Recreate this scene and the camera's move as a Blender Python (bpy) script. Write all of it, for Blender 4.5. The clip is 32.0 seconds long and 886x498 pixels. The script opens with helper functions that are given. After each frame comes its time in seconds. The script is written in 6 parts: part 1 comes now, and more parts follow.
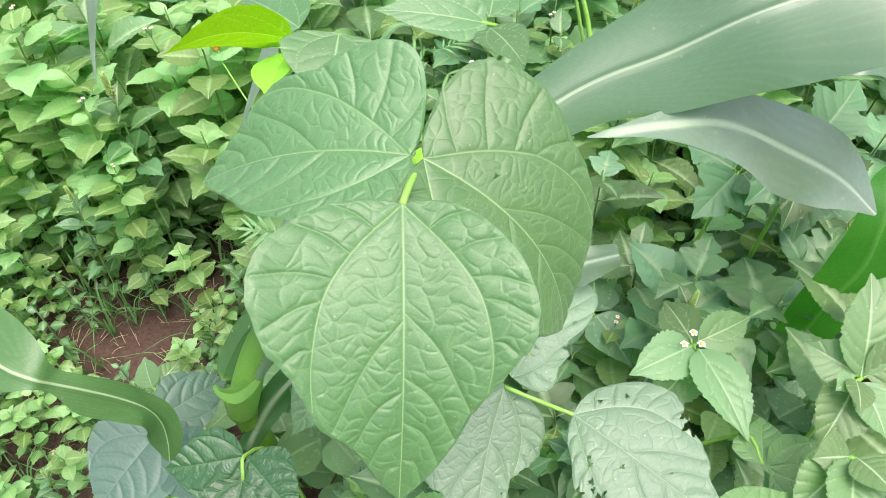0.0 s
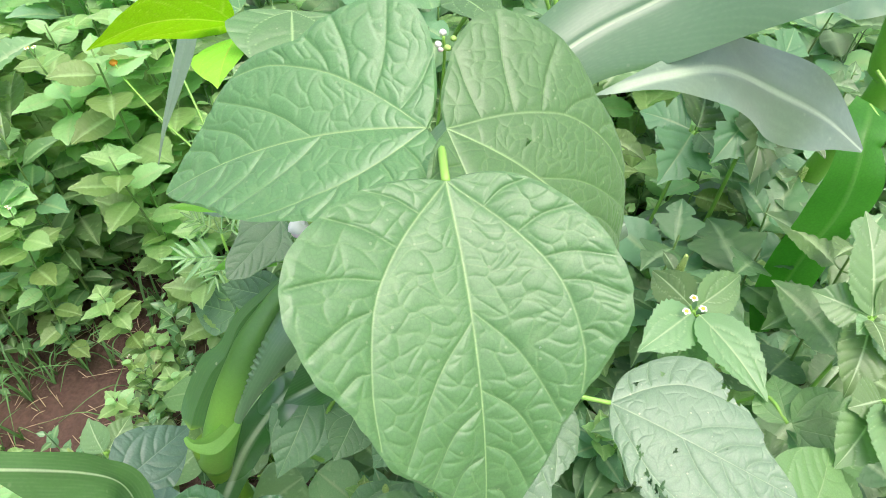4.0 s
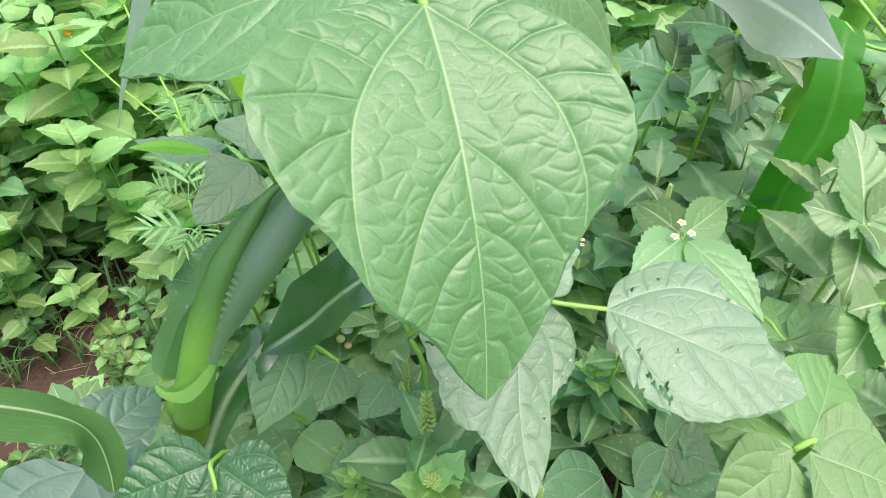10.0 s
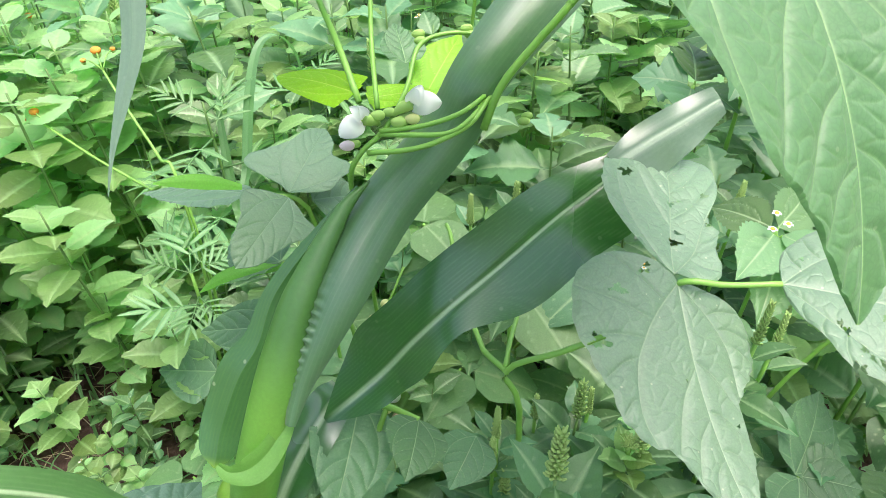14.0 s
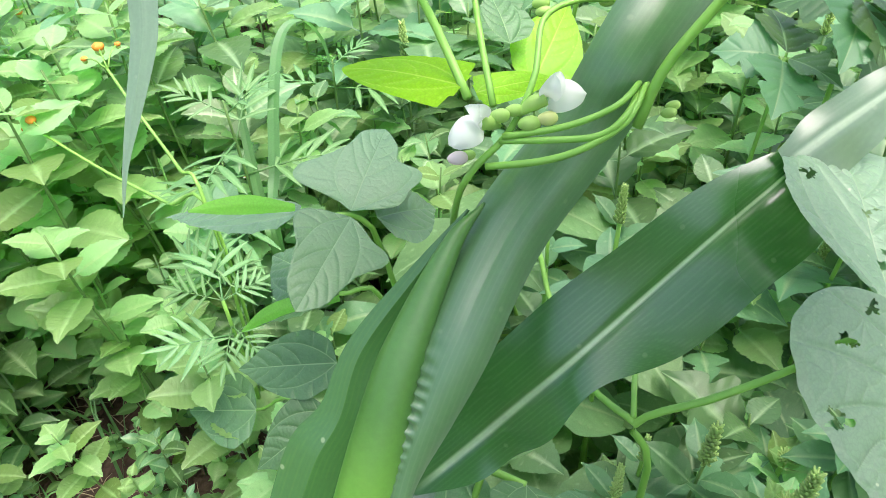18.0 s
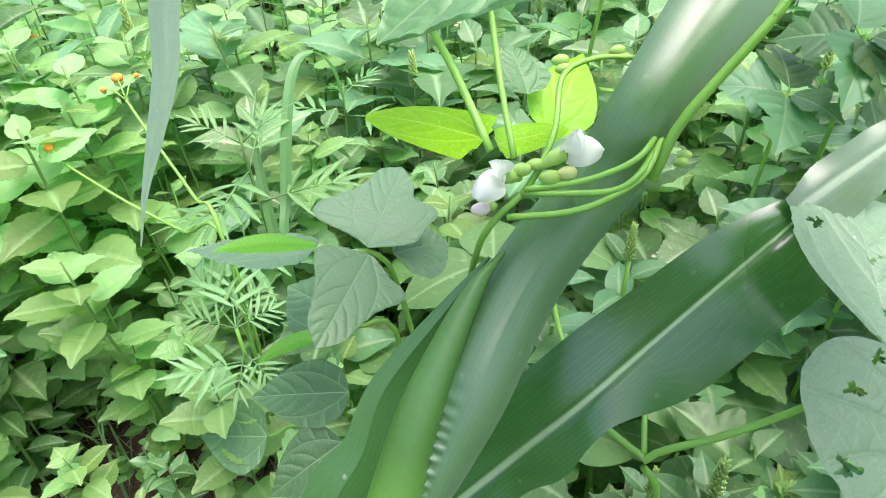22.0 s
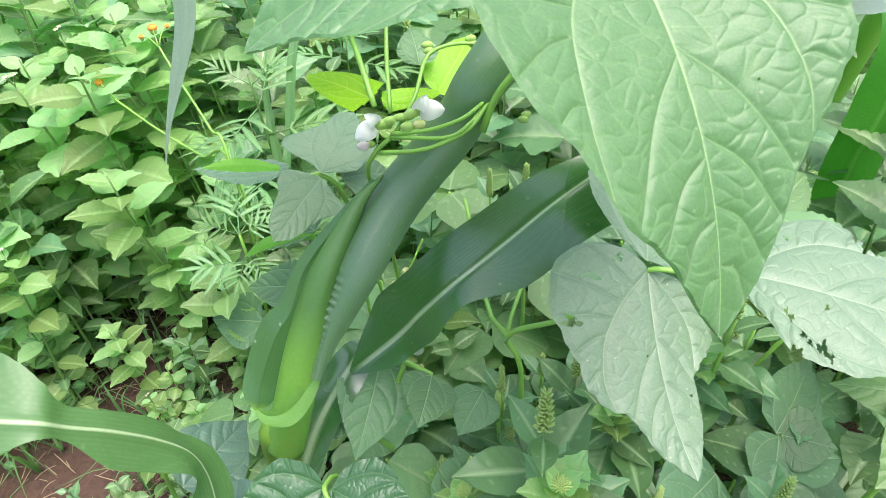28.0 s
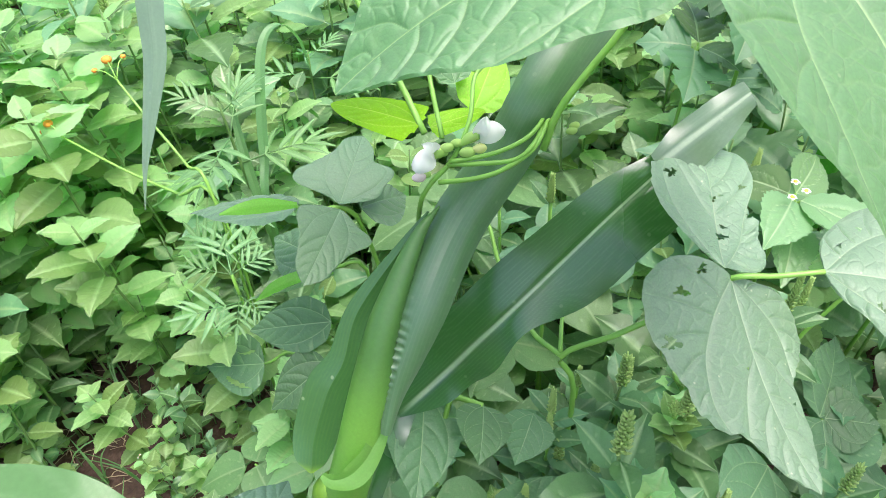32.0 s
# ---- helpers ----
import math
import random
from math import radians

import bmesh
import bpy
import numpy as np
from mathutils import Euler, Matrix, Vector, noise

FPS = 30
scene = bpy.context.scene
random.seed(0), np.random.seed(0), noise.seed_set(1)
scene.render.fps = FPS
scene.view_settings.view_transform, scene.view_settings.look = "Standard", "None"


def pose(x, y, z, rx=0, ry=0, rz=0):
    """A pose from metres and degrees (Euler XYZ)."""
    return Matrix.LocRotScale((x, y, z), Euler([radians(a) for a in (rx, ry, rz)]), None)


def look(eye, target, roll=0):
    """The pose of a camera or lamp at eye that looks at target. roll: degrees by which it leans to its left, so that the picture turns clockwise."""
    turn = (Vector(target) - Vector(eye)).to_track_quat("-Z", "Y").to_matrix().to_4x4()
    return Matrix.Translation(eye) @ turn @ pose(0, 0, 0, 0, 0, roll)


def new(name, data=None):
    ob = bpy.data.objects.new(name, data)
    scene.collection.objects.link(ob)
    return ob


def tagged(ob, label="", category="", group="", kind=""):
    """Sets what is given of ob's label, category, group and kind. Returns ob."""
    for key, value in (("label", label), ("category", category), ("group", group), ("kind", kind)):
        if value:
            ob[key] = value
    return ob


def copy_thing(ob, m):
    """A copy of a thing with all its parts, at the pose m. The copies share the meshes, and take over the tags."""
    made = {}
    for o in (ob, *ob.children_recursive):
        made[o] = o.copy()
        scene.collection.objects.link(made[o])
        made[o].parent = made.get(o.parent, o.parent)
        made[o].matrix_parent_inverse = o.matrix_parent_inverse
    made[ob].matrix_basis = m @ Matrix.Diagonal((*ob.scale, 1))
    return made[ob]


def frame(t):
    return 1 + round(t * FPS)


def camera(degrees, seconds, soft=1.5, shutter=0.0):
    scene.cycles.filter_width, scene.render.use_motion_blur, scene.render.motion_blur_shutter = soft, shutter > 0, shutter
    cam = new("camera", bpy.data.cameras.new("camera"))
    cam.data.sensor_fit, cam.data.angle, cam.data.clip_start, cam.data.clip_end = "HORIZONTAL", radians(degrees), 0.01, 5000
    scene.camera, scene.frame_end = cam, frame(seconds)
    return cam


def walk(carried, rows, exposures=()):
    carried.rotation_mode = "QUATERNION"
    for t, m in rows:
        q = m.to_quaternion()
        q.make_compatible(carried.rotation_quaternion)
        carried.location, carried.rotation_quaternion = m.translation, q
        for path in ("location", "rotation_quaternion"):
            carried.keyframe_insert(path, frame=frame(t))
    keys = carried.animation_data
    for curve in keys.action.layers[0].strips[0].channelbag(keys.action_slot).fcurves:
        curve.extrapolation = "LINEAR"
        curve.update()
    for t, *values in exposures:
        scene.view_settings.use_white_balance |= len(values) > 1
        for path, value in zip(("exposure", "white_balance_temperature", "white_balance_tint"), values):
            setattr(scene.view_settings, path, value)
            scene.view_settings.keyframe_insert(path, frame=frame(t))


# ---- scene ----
cam = camera(65.3, 32.0, soft=0.45)
METRES, EYE, TILT, LEAN, TURN = 0.9, 1.0, -50.0, 0.0, 0.0
ROWS = [
    (0.0, 0.0, 0.0, 0.0, 0.0, 0.0, -0.0),
    (0.5, -0.0059, 0.0013, -0.0017, -0.2, 1.36, 0.15),
    (1.0, -0.018, 0.0037, -0.0027, -1.03, 1.94, 1.05),
    (1.5, -0.0335, 0.0146, -0.0, -2.52, 1.65, 2.62),
    (2.0, -0.0466, 0.0253, 0.0062, -3.9, 1.03, 4.19),
    (2.5, -0.056, 0.0364, 0.0048, -4.91, 0.63, 5.41),
    (3.0, -0.0587, 0.052, 0.0026, -6.04, 0.2, 6.01),
    (3.5, -0.0602, 0.0619, -0.0014, -6.59, 0.02, 6.78),
    (5.5, -0.0764, 0.063, -0.017, -10.63, 0.21, 9.35),
    (6.0, -0.0797, 0.063, -0.0231, -10.11, -0.12, 9.19),
    (6.5, -0.0682, 0.0671, -0.0254, -9.02, -0.41, 8.36),
    (7.0, -0.0583, 0.074, -0.0312, -9.02, -0.95, 8.23),
    (7.5, -0.0568, 0.0796, -0.0351, -9.45, -1.27, 9.14),
    (8.0, -0.0503, 0.0841, -0.0429, -10.01, -1.24, 9.94),
    (8.5, -0.0484, 0.0939, -0.0484, -10.38, -1.64, 9.79),
    (9.0, -0.0529, 0.0993, -0.0529, -11.02, -1.7, 10.48),
    (9.5, -0.0697, 0.0965, -0.0645, -11.13, -0.9, 11.41),
    (10.0, -0.0744, 0.094, -0.0725, -9.65, 0.75, 10.6),
    (10.5, -0.0652, 0.0872, -0.0933, -8.76, 2.51, 9.22),
    (11.0, -0.0676, 0.0804, -0.1118, -7.71, 4.24, 8.69),
    (11.5, -0.0755, 0.0916, -0.1273, -6.81, 4.81, 7.63),
    (12.0, -0.073, 0.0903, -0.1385, -7.39, 5.5, 7.93),
    (12.5, -0.0766, 0.0914, -0.1469, -7.75, 7.11, 8.82),
    (13.0, -0.1052, 0.1283, -0.1382, -9.35, 7.94, 11.46),
    (13.5, -0.1451, 0.1716, -0.1161, -12.6, 8.48, 15.81),
    (14.0, -0.172, 0.205, -0.1028, -14.02, 8.29, 17.64),
    (14.5, -0.1951, 0.2358, -0.0977, -14.49, 8.1, 19.02),
    (16.5, -0.1972, 0.2892, -0.0727, -13.62, 6.09, 20.21),
    (17.0, -0.1922, 0.2986, -0.0598, -13.39, 6.78, 20.12),
    (17.5, -0.1926, 0.3049, -0.0508, -13.51, 7.09, 20.07),
    (18.0, -0.1928, 0.3061, -0.0465, -13.52, 7.19, 20.02),
    (18.5, -0.1943, 0.3068, -0.0414, -13.66, 7.55, 19.94),
    (19.0, -0.1975, 0.3066, -0.0365, -13.83, 7.67, 19.99),
    (19.5, -0.1986, 0.3071, -0.0322, -14.0, 7.86, 20.14),
    (20.0, -0.2001, 0.308, -0.0316, -13.8, 7.68, 20.0),
    (20.5, -0.1982, 0.3059, -0.0308, -13.87, 8.0, 20.01),
    (21.0, -0.199, 0.3058, -0.0307, -13.9, 7.93, 19.94),
    (21.5, -0.1988, 0.3027, -0.0314, -13.76, 8.11, 19.82),
    (22.0, -0.2014, 0.2942, -0.032, -13.66, 8.43, 19.55),
    (22.5, -0.2059, 0.2839, -0.0325, -13.96, 8.55, 19.68),
    (23.0, -0.206, 0.2751, -0.0316, -13.91, 8.96, 19.75),
    (23.5, -0.208, 0.2626, -0.0357, -13.69, 8.44, 18.76),
    (24.0, -0.2066, 0.2201, -0.0415, -13.48, 8.55, 18.5),
    (24.5, -0.2045, 0.1791, -0.0451, -14.5, 8.26, 18.99),
    (25.0, -0.1986, 0.1385, -0.0476, -16.17, 6.22, 19.07),
    (25.5, -0.1908, 0.1078, -0.0622, -14.54, 6.66, 18.62),
    (27.5, -0.1503, 0.1385, -0.0814, -10.6, 5.54, 16.39),
    (28.0, -0.1527, 0.1338, -0.0924, -9.81, 4.63, 16.17),
    (28.5, -0.155, 0.134, -0.1017, -9.27, 3.9, 15.69),
    (29.0, -0.1653, 0.1399, -0.1005, -9.65, 3.42, 16.01),
    (29.5, -0.1754, 0.1524, -0.0978, -10.66, 2.98, 16.44),
    (30.0, -0.1904, 0.165, -0.088, -12.1, 2.02, 17.68),
    (30.5, -0.2004, 0.1729, -0.0687, -13.52, 1.67, 19.62),
    (31.0, -0.2065, 0.1764, -0.0586, -14.16, 1.8, 20.89),
    (31.5, -0.2127, 0.1801, -0.0497, -14.66, 2.15, 21.95),
    (32.0, -0.2167, 0.1808, -0.0415, -15.54, 2.54, 22.67),
]
walk(cam, [(t, pose(0, 0, EYE, TILT, LEAN, TURN) @ pose(METRES * x, METRES * y, METRES * z, 90 + pitch, roll, yaw)) for t, x, y, z, yaw, pitch, roll in ROWS], exposures=[(0.0, 1.02, 6350, 23), (10.0, 1.06, 6350, 20), (14.5, 1.24, 6250, 20), (16.5, 1.38, 6250, 18), (19.0, 1.32, 6250, 18), (24.0, 1.30, 6150, 24), (25.0, 0.93, 6050, 26), (25.5, 0.95, 6050, 26), (28.0, 1.22, 6200, 23), (32.0, 1.24, 6150, 21)])

# ---- world and light ----
world = bpy.data.worlds.new("sky")
scene.world = world
world.use_nodes = True
wn = world.node_tree.nodes
sky = wn.new("ShaderNodeTexSky")
sky.sky_type = "NISHITA"
sky.sun_disc = False
sky.sun_elevation, sky.sun_rotation = radians(74), radians(136)
sky.dust_density, sky.ozone_density, sky.air_density = 6.0, 0.6, 1.2
wn["Background"].inputs["Strength"].default_value = 0.15
world.node_tree.links.new(sky.outputs[0], wn["Background"].inputs["Color"])
sun = new("sun", bpy.data.lights.new("sun", "SUN"))
sun.data.energy, sun.data.angle, sun.data.color = 1.5, radians(50), (1.0, 0.98, 0.95)
sun.matrix_world = look((0, 0, 5), (-0.95, 1.0, 0))


# ---- materials ----
def mat_base(name):
    m = bpy.data.materials.new(name)
    m.use_nodes = True
    nt = m.node_tree
    return m, nt, nt.nodes, nt.links, nt.nodes["Principled BSDF"], nt.nodes["Material Output"]


def mixrgb(nt, kind, fac, a, b):
    n = nt.nodes.new("ShaderNodeMix")
    n.data_type, n.blend_type = "RGBA", kind
    for i, v in ((0, fac), (6, a), (7, b)):
        if isinstance(v, (float, int)):
            n.inputs[i].default_value = v
        elif isinstance(v, tuple):
            n.inputs[i].default_value = (*v, 1)
        else:
            nt.links.new(v, n.inputs[i])
    return n.outputs[2]


def leaf_material(name, col, col2, vein, rough=0.45, transl=0.3, scale=60.0, bump=0.35, vary=0.25, spots=0.0, spec=0.6, tcol=None, sheen=0.0, island=False, netscale=9.0, coat=0.0):
    m, nt, nodes, links, bsdf, out = mat_base(name)
    co = nodes.new("ShaderNodeTexCoord").outputs["Object"]
    big = nodes.new("ShaderNodeTexNoise")
    big.inputs["Scale"].default_value, big.inputs["Detail"].default_value = scale * 0.35, 3
    fine = nodes.new("ShaderNodeTexNoise")
    fine.inputs["Scale"].default_value, fine.inputs["Detail"].default_value = scale * 14, 4
    links.new(co, big.inputs["Vector"]), links.new(co, fine.inputs["Vector"])
    base = mixrgb(nt, "MIX", big.outputs["Fac"], col, col2)
    info = nodes.new("ShaderNodeObjectInfo")
    geo = nodes.new("ShaderNodeNewGeometry") if island else None
    hsv = nodes.new("ShaderNodeHueSaturation")
    for src, a, b in (("Hue", 0.5 - 0.05 * vary, 0.5 + 0.05 * vary), ("Value", 1 - 0.7 * vary, 1 + 0.7 * vary), ("Saturation", 1.0 + 0.2 * vary, 1.0 - 0.3 * vary)):
        r = nodes.new("ShaderNodeMapRange")
        links.new(geo.outputs["Random Per Island"] if island else info.outputs["Random"], r.inputs["Value"])
        r.inputs["To Min"].default_value, r.inputs["To Max"].default_value = a, b
        links.new(r.outputs[0], hsv.inputs[src])
    links.new(base, hsv.inputs["Color"])
    at = nodes.new("ShaderNodeAttribute")
    at.attribute_name = "vein"
    c = mixrgb(nt, "MIX", at.outputs["Fac"], hsv.outputs[0], vein)
    fm = nodes.new("ShaderNodeMapRange")
    links.new(fine.outputs["Fac"], fm.inputs["Value"])
    fm.inputs["To Min"].default_value, fm.inputs["To Max"].default_value = 0.88, 1.12
    c = mixrgb(nt, "MULTIPLY", 1.0, c, fm.outputs[0])
    if spots:
        sp = nodes.new("ShaderNodeTexVoronoi")
        sp.inputs["Scale"].default_value = scale * 2.2
        links.new(co, sp.inputs["Vector"])
        sr = nodes.new("ShaderNodeMapRange")
        links.new(sp.outputs["Distance"], sr.inputs["Value"])
        sr.inputs["From Min"].default_value, sr.inputs["From Max"].default_value = 0.10, 0.06
        sr.inputs["To Min"].default_value, sr.inputs["To Max"].default_value = 0, spots
        c = mixrgb(nt, "MIX", sr.outputs[0], c, (0.55, 0.6, 0.4))
    net = nodes.new("ShaderNodeTexVoronoi")
    net.feature = "DISTANCE_TO_EDGE"
    net.inputs["Scale"].default_value = scale * netscale
    links.new(co, net.inputs["Vector"])
    nr = nodes.new("ShaderNodeMapRange")
    links.new(net.outputs["Distance"], nr.inputs["Value"])
    nr.inputs["From Max"].default_value = 0.16
    nr.inputs["To Min"].default_value, nr.inputs["To Max"].default_value = 0.93, 1.02
    c = mixrgb(nt, "MULTIPLY", 1.0, c, nr.outputs[0])
    links.new(c, bsdf.inputs["Base Color"])
    rr = nodes.new("ShaderNodeMapRange")
    links.new(big.outputs["Fac"], rr.inputs["Value"])
    rr.inputs["To Min"].default_value, rr.inputs["To Max"].default_value = rough - 0.1, rough + 0.12
    links.new(rr.outputs[0], bsdf.inputs["Roughness"])
    bsdf.inputs["Specular IOR Level"].default_value = spec
    bsdf.inputs["Sheen Weight"].default_value, bsdf.inputs["Sheen Roughness"].default_value = sheen, 0.5
    bsdf.inputs["Coat Weight"].default_value, bsdf.inputs["Coat Roughness"].default_value = coat, 0.26
    bp = nodes.new("ShaderNodeBump")
    bp.inputs["Strength"].default_value, bp.inputs["Distance"].default_value = bump, 0.0005
    hm = nodes.new("ShaderNodeMath")
    hm.operation = "MULTIPLY_ADD"
    hm.inputs[1].default_value = 0.35
    links.new(fine.outputs["Fac"], hm.inputs[0]), links.new(nr.outputs[0], hm.inputs[2])
    links.new(hm.outputs[0], bp.inputs["Height"])
    links.new(bp.outputs[0], bsdf.inputs["Normal"])
    tr = nodes.new("ShaderNodeBsdfTranslucent")
    tc = mixrgb(nt, "MULTIPLY", 1.0, c, tcol or (1.2, 1.6, 0.85))
    links.new(tc, tr.inputs["Color"])
    mx = nodes.new("ShaderNodeMixShader")
    mx.inputs[0].default_value = transl
    links.new(bsdf.outputs[0], mx.inputs[1]), links.new(tr.outputs[0], mx.inputs[2])
    links.new(mx.outputs[0], out.inputs["Surface"])
    return m


def plain_material(name, col, col2, rough=0.6, scale=80.0, bump=0.3, transl=0.0):
    m, nt, nodes, links, bsdf, out = mat_base(name)
    co = nodes.new("ShaderNodeTexCoord").outputs["Object"]
    n = nodes.new("ShaderNodeTexNoise")
    n.inputs["Scale"].default_value, n.inputs["Detail"].default_value = scale, 5
    links.new(co, n.inputs["Vector"])
    c = mixrgb(nt, "MIX", n.outputs["Fac"], col, col2)
    links.new(c, bsdf.inputs["Base Color"])
    bsdf.inputs["Roughness"].default_value = rough
    bp = nodes.new("ShaderNodeBump")
    bp.inputs["Strength"].default_value, bp.inputs["Distance"].default_value = bump, 0.001
    links.new(n.outputs["Fac"], bp.inputs["Height"]), links.new(bp.outputs[0], bsdf.inputs["Normal"])
    if transl:
        tr = nodes.new("ShaderNodeBsdfTranslucent")
        links.new(c, tr.inputs["Color"])
        mx = nodes.new("ShaderNodeMixShader")
        mx.inputs[0].default_value = transl
        links.new(bsdf.outputs[0], mx.inputs[1]), links.new(tr.outputs[0], mx.inputs[2])
        links.new(mx.outputs[0], out.inputs["Surface"])
    return m


BEAN = leaf_material("bean_leaf", (0.084, 0.220, 0.064), (0.116, 0.265, 0.086), (0.31, 0.48, 0.20), 0.44, 0.38, spots=0.2, spec=0.8, sheen=0.18)
BEAN_DARK = leaf_material("bean_leaf_dark", (0.080, 0.200, 0.072), (0.115, 0.25, 0.10), (0.30, 0.45, 0.22), 0.45, 0.25, sheen=0.2)
BEAN_DULL = leaf_material("bean_leaf_dull", (0.085, 0.19, 0.085), (0.115, 0.23, 0.11), (0.17, 0.29, 0.15), 0.45, 0.22, sheen=0.25)
BEAN_EATEN = leaf_material("bean_leaf_old", (0.155, 0.29, 0.155), (0.205, 0.335, 0.195), (0.30, 0.42, 0.25), 0.46, 0.32, spots=0.5, spec=0.8, sheen=0.28)
BEAN_GLOSSY = leaf_material("bean_leaf_glossy", (0.032, 0.115, 0.034), (0.050, 0.15, 0.045), (0.10, 0.22, 0.075), 0.36, 0.22, spec=0.6)
BEAN_BLUE = leaf_material("bean_leaf_bluish", (0.07, 0.155, 0.10), (0.095, 0.19, 0.125), (0.16, 0.26, 0.17), 0.42, 0.2)
# yellow-green of young leaves, raised in colour to imitate light shining through
BEAN_YOUNG_BACKLIT = leaf_material("bean_leaf_young_backlit", (0.30, 0.72, 0.02), (0.36, 0.76, 0.03), (0.55, 0.75, 0.12), 0.5, 0.5, tcol=(1.2, 1.3, 0.35))
# brighter leaf green, standing in for light through the blade
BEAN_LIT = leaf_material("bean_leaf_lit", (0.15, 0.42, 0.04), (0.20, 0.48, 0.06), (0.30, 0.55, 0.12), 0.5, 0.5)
BEAN_PALE = leaf_material("bean_leaf_pale", (0.11, 0.25, 0.075), (0.15, 0.30, 0.095), (0.24, 0.38, 0.16), 0.5, 0.3)
MAIZE = leaf_material("maize_blade", (0.060, 0.158, 0.054), (0.080, 0.19, 0.070), (0.30, 0.42, 0.24), 0.34, 0.22, 30, spots=0.1, bump=0.1, netscale=60.0, spec=1.0, vary=0.1, sheen=0.25, coat=0.22)
MAIZE_DEEP = leaf_material("maize_blade_deep", (0.026, 0.125, 0.022), (0.040, 0.155, 0.032), (0.36, 0.48, 0.30), 0.27, 0.22, 30, spots=0.1, bump=0.1, netscale=60.0, spec=1.0, vary=0.1, sheen=0.10, coat=0.4)
# grey mixed into the base imitates sky reflected by the waxy blade
MAIZE_GREY = leaf_material("maize_blade_grey", (0.13, 0.23, 0.13), (0.16, 0.265, 0.155), (0.38, 0.50, 0.32), 0.34, 0.2, 30, spots=0.1, bump=0.1, netscale=60.0, spec=0.9, vary=0.1, sheen=0.40, coat=0.5)
MAIZE_SOFT = leaf_material("maize_blade_light", (0.078, 0.205, 0.055), (0.10, 0.235, 0.07), (0.42, 0.55, 0.32), 0.46, 0.3, 30, spots=0.1, bump=0.1, netscale=60.0, spec=0.7, vary=0.1)
# maize green brightened and saturated to paint in light from behind
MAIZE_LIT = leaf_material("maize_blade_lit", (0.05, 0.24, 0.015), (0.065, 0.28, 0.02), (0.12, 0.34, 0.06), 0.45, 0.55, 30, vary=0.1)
MAIZE_FOOT = leaf_material("maize_blade_foot", (0.045, 0.155, 0.035), (0.065, 0.185, 0.050), (0.30, 0.50, 0.06), 0.34, 0.22, 30, spots=0.45, bump=0.1, netscale=60.0, spec=0.9, vary=0.1, sheen=0.1)
MAIZE_WHITE = leaf_material("maize_blade_torn", (0.085, 0.175, 0.075), (0.12, 0.215, 0.11), (0.30, 0.40, 0.26), 0.34, 0.25, 30, spots=0.1, bump=0.1, netscale=60.0, spec=1.0, vary=0.1, sheen=0.2, coat=0.3)
MAIZE_COLLAR = leaf_material("maize_collar", (0.11, 0.29, 0.03), (0.18, 0.38, 0.055), (0.36, 0.52, 0.15), 0.38, 0.3, 60, spec=0.8, bump=0.2, netscale=30.0)
MAIZE_PALE = leaf_material("maize_sheath", (0.165, 0.38, 0.028), (0.22, 0.44, 0.042), (0.085, 0.23, 0.045), 0.36, 0.3, 30, spec=0.8, bump=0.1, netscale=60.0)
WEED = leaf_material("weed_leaf", (0.235, 0.435, 0.135), (0.31, 0.505, 0.19), (0.43, 0.60, 0.28), 0.42, 0.48, 90, vary=0.5, spec=0.6)
FIELD_WEED = leaf_material("field_weed_leaf", (0.235, 0.435, 0.135), (0.31, 0.505, 0.19), (0.43, 0.60, 0.28), 0.42, 0.48, 90, vary=0.5, spec=0.6, island=True)
WEED_PALE = leaf_material("weed_leaf_pale", (0.13, 0.275, 0.092), (0.175, 0.325, 0.12), (0.42, 0.56, 0.31), 0.40, 0.34, 90, vary=0.4, spec=0.6, sheen=0.1)
FIELD_WEED_PALE = leaf_material("field_weed_leaf_pale", (0.13, 0.275, 0.092), (0.175, 0.325, 0.12), (0.42, 0.56, 0.31), 0.40, 0.34, 90, vary=0.4, spec=0.6, sheen=0.1, island=True)
WEED_DARK = leaf_material("weed_leaf_dark", (0.082, 0.215, 0.068), (0.125, 0.275, 0.10), (0.28, 0.43, 0.21), 0.40, 0.32, 90, vary=0.55, spec=0.6)
FIELD_WEED_DARK = leaf_material("field_weed_leaf_dark", (0.082, 0.215, 0.068), (0.125, 0.275, 0.10), (0.28, 0.43, 0.21), 0.40, 0.32, 90, vary=0.55, spec=0.6, island=True)
# mid-green, darker than WEED, for the seedlings on the ground
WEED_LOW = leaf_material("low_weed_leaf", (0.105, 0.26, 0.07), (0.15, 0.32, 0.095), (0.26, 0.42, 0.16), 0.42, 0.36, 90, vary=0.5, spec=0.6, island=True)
MARIGOLD = leaf_material("marigold_leaf", (0.12, 0.29, 0.085), (0.155, 0.34, 0.11), (0.22, 0.40, 0.15), 0.5, 0.3, 90, vary=0.3)
GRASS = leaf_material("grass_blade", (0.09, 0.22, 0.06), (0.13, 0.28, 0.08), (0.20, 0.35, 0.13), 0.42, 0.35, 60, vary=0.5)
STEM = plain_material("green_stem", (0.17, 0.40, 0.05), (0.25, 0.50, 0.085), 0.45, 60, 0.2)
STEM_DARK = plain_material("weed_stem", (0.11, 0.24, 0.05), (0.17, 0.30, 0.08), 0.55, 60, 0.2)
PETAL = plain_material("white_petal", (0.82, 0.85, 0.78), (0.88, 0.90, 0.84), 0.5, 90, 0.1, 0.35)
PETAL_PINK = plain_material("pink_petal", (0.80, 0.66, 0.66), (0.84, 0.76, 0.74), 0.5, 90, 0.1, 0.3)
